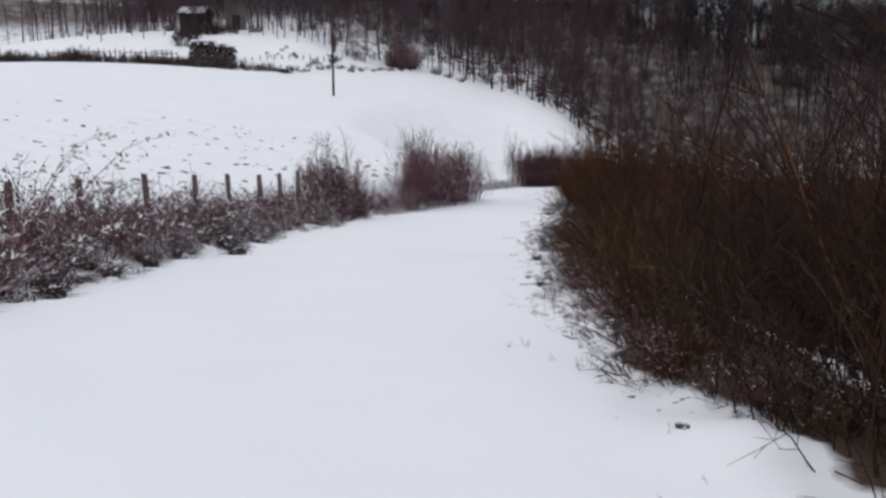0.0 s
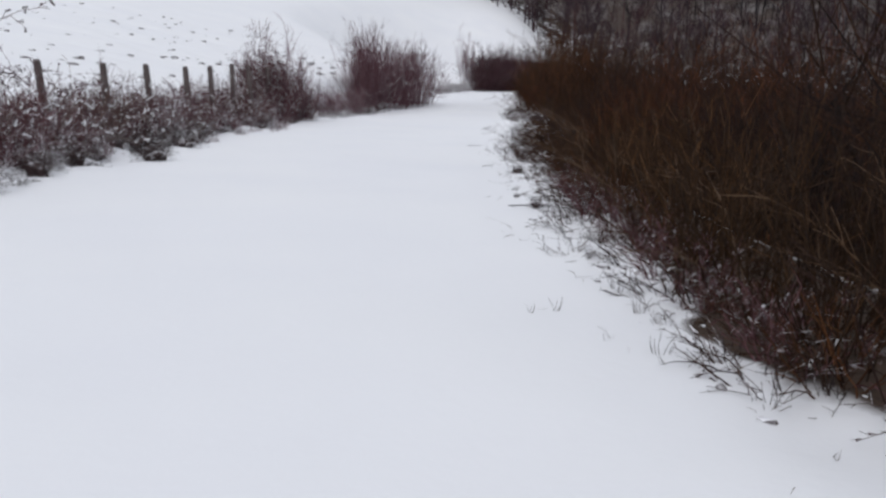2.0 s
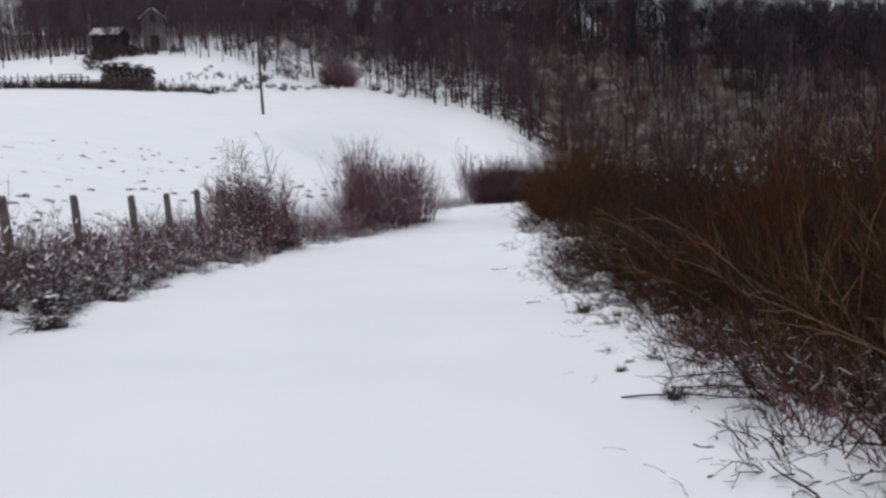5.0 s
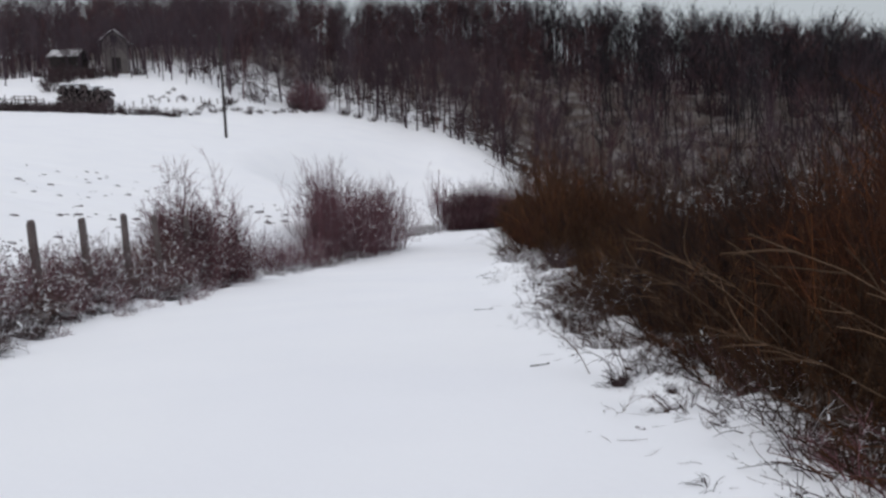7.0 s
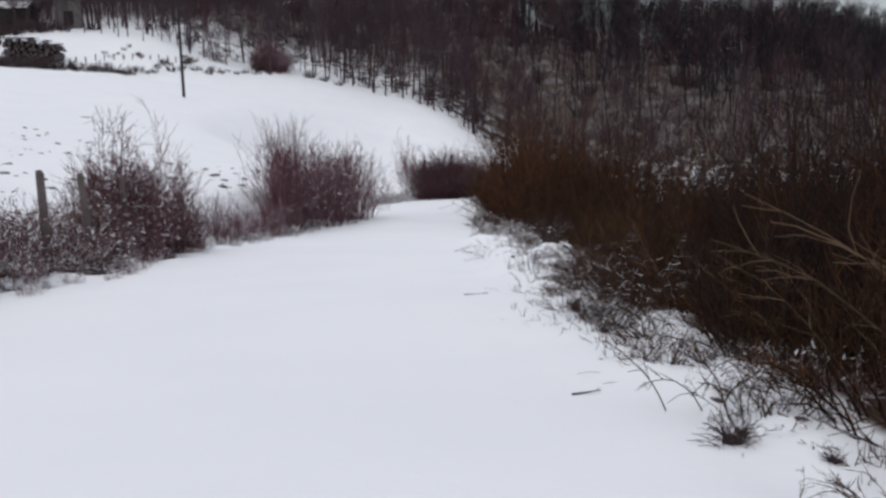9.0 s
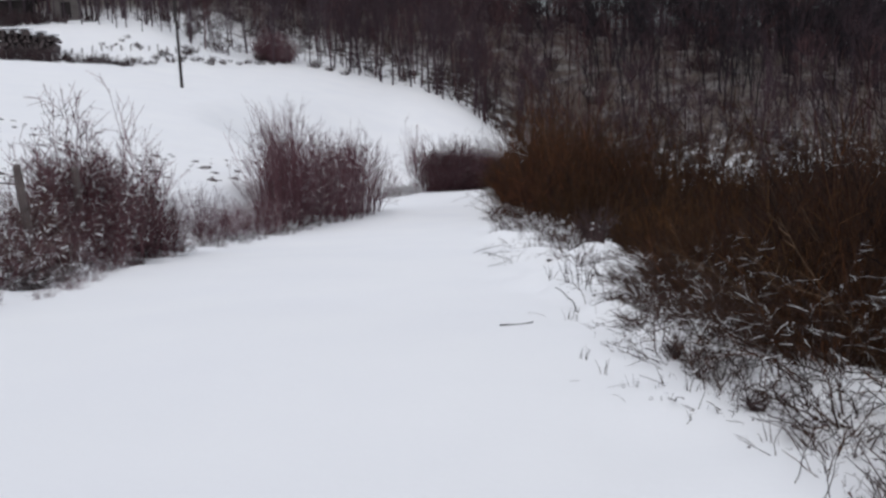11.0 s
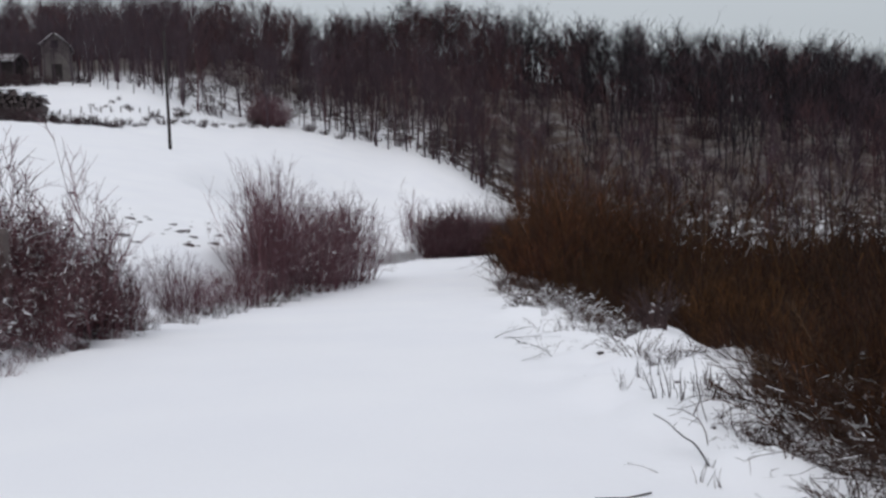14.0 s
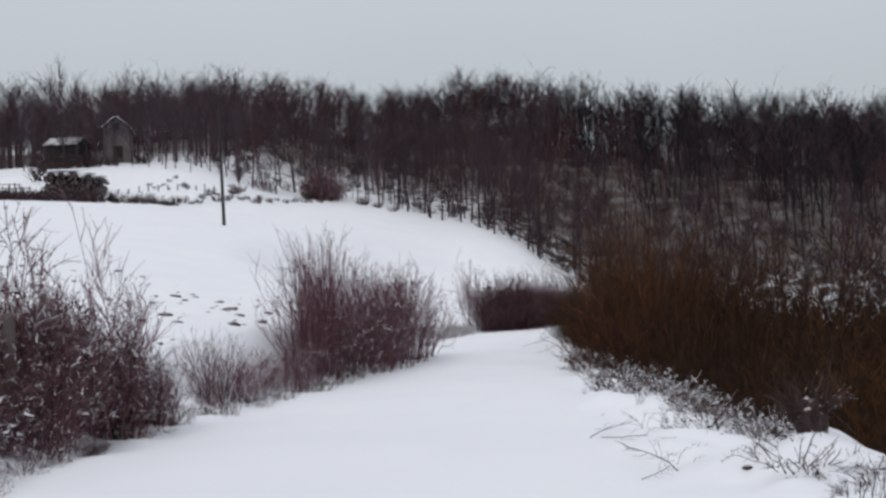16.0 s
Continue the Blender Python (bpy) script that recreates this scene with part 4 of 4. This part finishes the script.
tagged(new("far_woods", mesh_from("far_woods", *sown(1240, FAR, 11, in_woods, (0.5, 1.08)), FOREST)), "leafless dark winter woods on the hillside", "woods", kind="stuff")
tagged(new("slate_woods", mesh_from("slate_woods", *sown(1000, FAR, 33, in_hazy_woods, (0.6, 1.1)), HAZE_BLUE_BARK)), "leafless woods across the valley, bark painted blue for haze", "woods", kind="stuff")
tagged(new("reddish_woods", mesh_from("reddish_woods", *sown(700, FAR, 21, in_woods, (0.5, 1.0)), REDBARK)), "leafless reddish-brown young woods on the hillside", "woods", kind="stuff")


def brush_mesh(seed):
    r2 = np.random.default_rng(seed)
    m = 20
    ang = r2.uniform(0, 6.28, m)
    way = np.stack([np.cos(ang) * 0.5, np.sin(ang) * 0.5, np.ones(m)], -1)
    s = grow(r2, r2.normal(size=(m, 3)) * np.array([0.5, 0.5, 0]), way, r2.uniform(1.0, 2.6, m), 3, 0.2)
    a, d, i = branch(r2, s, 44, 0.2, 1.0, 0.8, 0.2)
    return joined(tubes(s, 0.035, 0.018), tubes(grow(r2, a, d, r2.uniform(0.3, 0.9, 44), 2), 0.02, 0.012))


def in_brush(r2):
    x = r2.uniform(-30, 105)
    return x, float(foot(x)) + (5 + 45 * r2.uniform() ** 1.2 if r2.uniform() < 0.75 else r2.uniform(-1, 92))


tagged(new("undergrowth", mesh_from("undergrowth", *sown(480, [brush_mesh(400 + k) for k in range(4)], 12, in_brush, (0.5, 1.3)), BRUSH)), "bare reddish undergrowth beneath the trees", "undergrowth", kind="stuff")


def in_valley(r2):
    """A spot on the valley floor between the thicket and the woods."""
    while True:
        y = r2.uniform(22, 100)
        x = float(brush_line(y)) + r2.uniform(8, 40)
        if y < float(foot(x)) - 1:
            return x, y


tagged(new("valley_brush", mesh_from("valley_brush", *sown(320, [brush_mesh(410 + k) for k in range(4)], 14, in_valley, (0.9, 1.9)), THICKET)), "brown leafless brush on the valley floor", "brush", kind="stuff")

def on_ridge(r2):
    x = r2.uniform(-80, 118)
    return x, float(foot(x)) + r2.uniform(62, 100)


tagged(new("ridge_brush", mesh_from("ridge_brush", *sown(340, [brush_mesh(420 + k) for k in range(4)], 15, on_ridge, (1.3, 2.3)), FOREST)), "leafless young growth along the ridge", "brush", kind="stuff")

EDGE = []
for k in range(4):
    t, c = tree_meshes(300 + k, 12.0, 13, 55, 120, 0.14, False, 0.2 + 0.06 * k)
    ob = tagged(new("tree"), "bare leafless tree at the edge of the woods", "tree", "trees at the edge of the woods")
    part("trunk", mesh_from("trunk", *t, FOREST), ob)
    tagged(part("crown", mesh_from("crown", *c, FOREST), ob), kind="stuff")
    EDGE.append(ob)
# Trees round the farm wear the bark that is lightened to imitate haze.
HAZED = []
for k in range(3):
    t, c = tree_meshes(310 + k, 12.0, 13, 55, 120, 0.12, False, 0.15 + 0.08 * k)
    ob = tagged(new("tree"), "bare tree beside the farmhouse, bark greyed for haze", "tree", "trees round the farm")
    part("trunk", mesh_from("trunk", *t, HAZED_BARK), ob)
    tagged(part("crown", mesh_from("crown", *c, HAZED_BARK), ob), kind="stuff")
    HAZED.append(ob)
for k in range(80):
    x = -56 + k * 1.9 + rng.uniform(-0.8, 0.8)
    y = float(foot(x)) + rng.uniform(-0.5, 6)
    if -20 < x < -12 and k % 3:
        continue
    place(HAZED[k % 3] if x < -3 else EDGE[k % 4], stand(x, y, rng.uniform(0, 6.28), rng.uniform(0.6, 1.0)))

for k, (x, y, s) in enumerate([(-40.4, 122, 0.55), (-38.9, 126, 0.6), (-34.6, 125, 0.55), (-33.2, 127, 0.65), (-46.5, 121, 0.6), (-49, 119, 0.65), (-52, 122, 0.7), (-30.6, 124, 0.6), (-28.4, 122, 0.65), (-27.0, 126, 0.6), (-55, 118, 0.6), (-24.6, 124, 0.6), (-58, 120, 0.7), (-44.8, 121, 0.5), (-36.0, 123, 0.6), (-37.6, 124, 0.65), (-34.0, 123, 0.6), (-41.8, 122, 0.55), (-39.6, 123, 0.5), (-42.0, 126, 0.5), (-38.2, 128.4, 0.5), (-40.6, 128.6, 0.45), (-47.6, 125.5, 0.5), (-43.4, 125, 0.45), (-31.8, 122.6, 0.5), (-29.4, 121.4, 0.55), (-26.2, 120.8, 0.5)]):
    place(HAZED[k % 3], stand(x, y, k * 1.7, s * 1.1))

# ---- small things on lane, verges and field ----
def stick(name, seed, length, r, label, forks=0, mat=THICKET, bow=0.0):
    """A stick that lies on the snow, bowed, with crooked side shoots."""
    r2 = np.random.default_rng(seed)
    p = grow(r2, np.zeros((1, 3)), np.array([[1.0, 0.0, 0.0]]), np.array([length]), 9, 0.14)
    u = np.linspace(0, 1, 9)
    p[0, :, 1] += bow * length * u * u
    p[0, :, 2] = r * 0.7 + 0.25 * np.abs(p[0, :, 2]) + 0.35 * bow * length * u * (1 - u)
    ob = tagged(new(name), label, "stick")
    part("shaft", mesh_from("shaft", *tubes(p, r, r * 0.5, 6), mat, True), ob)
    for f in range(forks):
        s0, d, i = branch(r2, p, 1, 0.25, 0.95, 0.8, 0.12)
        t = grow(r2, s0, d * np.array([1, 1, 0.4]), np.array([length * r2.uniform(0.12, 0.38)]), 7, 0.2, -0.03)
        t[..., 2] = np.maximum(t[..., 2], r * 0.4)
        part("side_shoot", mesh_from("side_shoot", *tubes(t, r * 0.5, r * 0.25, 4), mat, True), ob)
    return ob


place(stick("stick", 5, 0.36, 0.011, "short dark stick lying on the snowy lane", 0, DARKWOOD), stand(1.45, 22.3, 0.03, 1, 1, 0.0))
for k, (x, y, a, length) in enumerate([(1.92, 7.1, 1.72, 0.85), (1.66, 8.5, 1.4, 0.6), (2.36, 22.76, 1.38, 1.1), (1.38, 16.4, 0.0, 0.22)]):
    place(stick("stick", 600 + k, length, 0.008, "thin dark stick lying on the snowy verge", 1, DARKWOOD, 0.1), stand(x, y, a, 1, 1, 0.0))
TWIGS = [stick("fallen_twig", 500 + k, 0.55, 0.005, "thin forked twig lying on the snow", 3, THICKET, 0.3) for k in range(5)]
for k in range(64):
    y = rng.uniform(0.6, 38)
    x = min(float(brush_line(y)), 2.6 + 0.05 * y) - rng.uniform(0.0, 1.3)
    place(TWIGS[k % 5], stand(x, y, rng.uniform(0, 6.28), rng.uniform(0.2, 0.5), 1, 0.0), group="fallen twigs on the verge")
BOUGH = [stick("fallen_bough", 510 + k, 1.7, 0.011, "long snow-dusted bough fallen out of the thicket", 9, SHADE_DARK, 0.35) for k in range(3)]
for k, (x, y, a, s) in enumerate([(3.3, 23.0, 1.0, 0.35), (2.85, 28.9, 1.7, 0.6), (2.85, 1.8, 2.37, 0.36), (2.3, 28.4, 0.4, 0.3), (2.67, 31.7, -0.45, 0.5), (1.3, 10.8, -0.12, 0.7), (2.6, 10.2, 2.7, 0.65), (2.75, 10.8, 3.0, 0.7), (2.5, 31.6, 0.9, 0.6)]):
    place(BOUGH[k % 3], stand(x, y, a, s, 1, 0.0), group="fallen boughs on the verge")

WEED = [tuft("dead_weed", 520 + k, 5, 0.26, 0.06, GRASS, "dry dead weed stalks sticking out of the snow", r=0.0045, bend=-0.03, spread=0.28) for k in range(3)]
for k in range(80):
    y = rng.uniform(2.5, 52)
    x = float(brush_line(y)) - 1.3 * rng.uniform() ** 1.6
    place(WEED[k % 3], stand(x, y, rng.uniform(0, 6.28), rng.uniform(0.35, 0.8), 1, 0.01), group="dead weeds on the verges")
for k in range(46):
    y = rng.uniform(4, 46)
    x = float(left_edge(y)) + rng.uniform(-0.9, 0.35)
    place(WEED[k % 3], stand(x, y, rng.uniform(0, 6.28), rng.uniform(0.5, 1.1), 1, 0.01), group="dead weeds on the verges")

for k, (x, y, s) in enumerate([(-4.95, 28.6, 0.24), (-4.7, 28.2, 0.2), (-5.0, 29.8, 0.26), (-5.2, 31.2, 0.28), (-4.8, 27.2, 0.2), (-5.3, 26.4, 0.25), (-5.1, 33.0, 0.22), (-4.6, 34.2, 0.2), (-5.4, 24.6, 0.25), (-5.6, 22.0, 0.25)]):
    place(BRAMBLE[1 + k % 3], stand(x, y, k * 1.7, s, 1.2), "small dark bramble sprig in the snow beside the lane", "bramble sprigs")
TUSSOCK = [tuft("grass_tussock", 540 + k, 60, 0.34, 0.17, GRASS, "drooping dead grass tussock on the snowy bank", "grass", 0.005, -0.35) for k in range(3)]
DARK = [tuft("dark_tussock", 550 + k, 70, 0.30, 0.16, CLOD, "dark matted tussock of dead grass and earth", "grass", 0.007, -0.4) for k in range(3)]
for k in range(30):
    y = 7 + k * 1.05 + rng.uniform(-0.4, 0.4)
    x = float(left_edge(y)) + rng.uniform(-0.35, 0.4)
    place((DARK if k % 2 else TUSSOCK)[k // 2 % 3], stand(x, y, rng.uniform(0, 6.28), rng.uniform(0.6, 1.2), rng.uniform(0.6, 0.9)), group="tussocks on the bank")
for x, y, s in [(1.93, 15.15, 0.75), (1.65, 12.4, 0.5), (1.67, 10.67, 0.7), (2.57, 20.62, 0.75), (2.55, 19.12, 0.7), (1.23, 8.17, 0.4), (1.87, 6.5, 0.6), (2.02, 17.05, 0.4), (1.59, 10.3, 0.4), (2.3, 13.6, 0.5), (4.2, 29.05, 0.7), (3.6, 30.2, 0.5), (3.4, 24.6, 0.8)]:
    place(DARK[int(y) % 3], stand(x, y, y, s, 0.8), group="tussocks on the bank")


def clod(seed):
    r2 = np.random.default_rng(seed)
    bm = bmesh.new()
    bmesh.ops.create_icosphere(bm, subdivisions=2, radius=1.0)
    for v in bm.verts:
        k = 1 + 0.35 * noise.noise(v.co * 1.7 + Vector((seed, 0, 0)))
        v.co = Vector((v.co.x * 0.26 * k, v.co.y * 0.16 * k, v.co.z * 0.10 * k))
    return tagged(new("earth_clod", bm_mesh("earth_clod", bm, CLOD)), "dark clod of bare earth poking through the snow", "clod", "clods in the field")


def bank_clump(seed):
    """A lump of turf at the foot of the bank: earth, matted grass and drooping stalks."""
    r2 = np.random.default_rng(seed)
    bm = bmesh.new()
    bmesh.ops.create_icosphere(bm, subdivisions=3, radius=1.0)
    for v in bm.verts:
        k = 1 + 0.45 * noise.noise(v.co * 1.5 + Vector((seed, 2, 0))) + 0.2 * noise.noise(v.co * 4.1 + Vector((seed, 5, 0)))
        v.co = Vector((v.co.x * 0.17 * k, v.co.y * 0.15 * k, v.co.z * 0.18 * k + 0.08))
    ob = tagged(new("turf_clump"), "dark turf clump with dead grass on the snowy bank", "turf", "turf clumps on the bank")
    part("turf", bm_mesh("turf", bm, TURF), ob)
    n = 120
    ang = r2.uniform(0, 6.28, n)
    start = np.stack([np.cos(ang) * 0.17, np.sin(ang) * 0.15, r2.uniform(0.08, 0.2, n)], -1)
    way = np.stack([np.cos(ang), np.sin(ang), r2.uniform(0.3, 2.0, n)], -1)
    p = grow(r2, start, way, r2.uniform(0.14, 0.42, n), 5, 0.25, -0.14)
    tagged(part("stalk_clump", mesh_from("stalk_clump", *tubes(p, 0.006, 0.003), TURF), ob, "dead grass stalks"), kind="stuff")
    return ob


CLUMPS = [bank_clump(k) for k in range(5)]
for k in range(46):
    y = 6.5 + k * 0.68 + rng.uniform(-0.4, 0.4)
    x = float(left_edge(y)) - 0.15 + rng.uniform(-0.6, 0.3)
    place(CLUMPS[k % 5], stand(x, y, rng.uniform(0, 6.28), rng.uniform(0.45, 1.15), rng.uniform(0.85, 1.25), 0.05))
for k, (x, y, s) in enumerate([(-6.45, 20.2, 1.9), (-5.7, 19.7, 1.3), (-6.2, 18.3, 1.5), (-5.2, 16.1, 1.1), (-6.6, 25.3, 1.7), (-6.3, 27.5, 1.6), (-5.7, 29.0, 1.5), (-6.0, 30.4, 1.4), (-6.1, 28.4, 1.3), (-5.9, 28.8, 1.2), (-6.1, 20.9, 1.2), (-6.5, 26.6, 1.4), (-6.4, 23.4, 1.5), (-6.5, 22.0, 1.6)]):
    place(CLUMPS[k % 5], stand(x, y, k * 2.3, s, 0.8, 0.06))
for k, (x, y, s) in enumerate([(1.95, 15.18, 0.32), (1.51, 11.6, 0.14), (1.66, 10.7, 0.25), (2.5, 19.1, 0.25), (2.6, 20.65, 0.3), (4.42, 29.05, 1.0), (2.29, 14.79, 0.16)]):
    place(CLUMPS[k % 5], stand(x, y, k * 1.9, s, 1.7, 0.03), "dark tussock of dead grass on the snowy verge")
ARCH = [canes("arching_twig", 133 + k, 4, 0.8, 0.6, THICKET, "thin arching twigs bent over the snowy verge", None, False, 0.009) for k in range(2)]
for k, (x, y, s) in enumerate([(2.25, 15.8, 0.7), (2.0, 10.7, 0.5), (2.6, 20.8, 0.6), (1.66, 14.2, 0.3), (3.0, 29.4, 0.3), (2.2, 6.0, 0.5), (2.9, 23.6, 0.6), (3.4, 32.0, 0.4), (2.0, 10.9, 0.6), (2.1, 11.6, 0.6), (1.98, 17.7, 0.35), (2.4, 16.3, 0.7)]):
    place(ARCH[k % 2], stand(x, y, k * 2.3, s), group="arching twigs on the verge")
CLODS = [clod(k) for k in range(4)]
for k in range(46):
    y = rng.uniform(38, 58)
    x = float(left_edge(y)) - rng.uniform(1.8, 7.5)
    place(CLODS[k % 4], stand(x, y, rng.normal(0, 0.4), 0.35 + 0.7 * rng.uniform() ** 2, rng.uniform(0.8, 1.5), 0.02))
for k in range(70):
    x, y = rng.uniform(-32, -11), rng.uniform(28, 55)
    place(CLODS[k % 4], stand(x, y, rng.normal(0, 0.4), 0.35 + 0.75 * rng.uniform() ** 2, rng.uniform(0.7, 1.3), 0.03))
for k in range(130):
    y = rng.uniform(24, 56)
    x = float(left_edge(y)) - 2.5 - 22 * rng.uniform() ** 1.3
    place(CLODS[k % 4], stand(x, y, rng.normal(0, 0.4), rng.uniform(0.3, 0.85), 1, 0.02))

STALKS = [tuft("dead_stalks", 560 + k, 7, 0.46, 0.13, CLOD, "dark upright dead stalks standing in the snow", r=0.007, bend=0.0, spread=0.16) for k in range(2)]
for k, (x, y, s) in enumerate([(2.95, 24.9, 1.0), (3.15, 25.3, 0.9), (3.45, 25.2, 0.9), (3.7, 25.6, 0.8), (2.75, 25.6, 0.6), (1.57, 4.65, 0.5), (1.3, 4.87, 0.25), (1.87, 3.85, 0.45), (2.15, 4.23, 0.7), (2.3, 3.9, 0.6), (1.66, 6.2, 0.5), (1.7, 5.6, 0.5), (2.0, 4.6, 0.7), (1.86, 19.6, 0.35), (3.48, 26.4, 0.9), (3.2, 26.2, 0.7), (4.0, 32.6, 0.8), (4.2, 35.0, 0.8), (5.0, 39.0, 0.9)]):
    place(STALKS[k % 2], stand(x, y, k * 1.1, s), group="dead stalks on the verge")
for k in range(26):
    x, y = -44 + 6 * rng.uniform() + rng.normal(0, 2.5), 123 + rng.normal(0, 2.5)
    place(SMALL[k % 3], stand(x, y, rng.uniform(0, 6), rng.uniform(0.7, 1.3)), group="hedge on the field boundary")
for k in range(26):
    u = rng.uniform()
    x, y = -30 + 11 * u + rng.normal(0, 0.8), 112 + 6 * u + rng.normal(0, 1.6)
    place(SMALL[k % 3], stand(x, y, rng.uniform(0, 6), rng.uniform(0.1, 0.3) + 0.4 * u * u), group="hedge on the field boundary")
for k in range(22):
    x = -41.5 + 0.72 * k + rng.uniform(-0.3, 0.3)
    place(SMALL[k % 3], stand(x, 104.2 + rng.uniform(-0.7, 0.7) + max(0.0, x + 30) * 0.5, rng.uniform(0, 6), rng.uniform(0.5, 0.85)), group="hedge on the field boundary")

for k in range(60):
    y = rng.uniform(0.4, 24)
    x = min(float(brush_line(y)), 2.6 + 0.05 * y) - 0.1 - 1.1 * rng.uniform() ** 1.4
    place(TWIGS[k % 5], stand(x, y, rng.uniform(0, 6.28), rng.uniform(0.12, 0.3), 1.6, 0.0), group="fallen twigs on the verge")
for k in range(26):
    y = rng.uniform(1.0, 30)
    x = min(float(brush_line(y)), 2.6 + 0.05 * y) - 0.05 - 0.8 * rng.uniform()
    place(CLODS[k % 4], stand(x, y, rng.uniform(0, 6.28), rng.uniform(0.12, 0.28), 1.2, 0.005), "small dark clod of earth on the snowy verge", "clods on the verge")
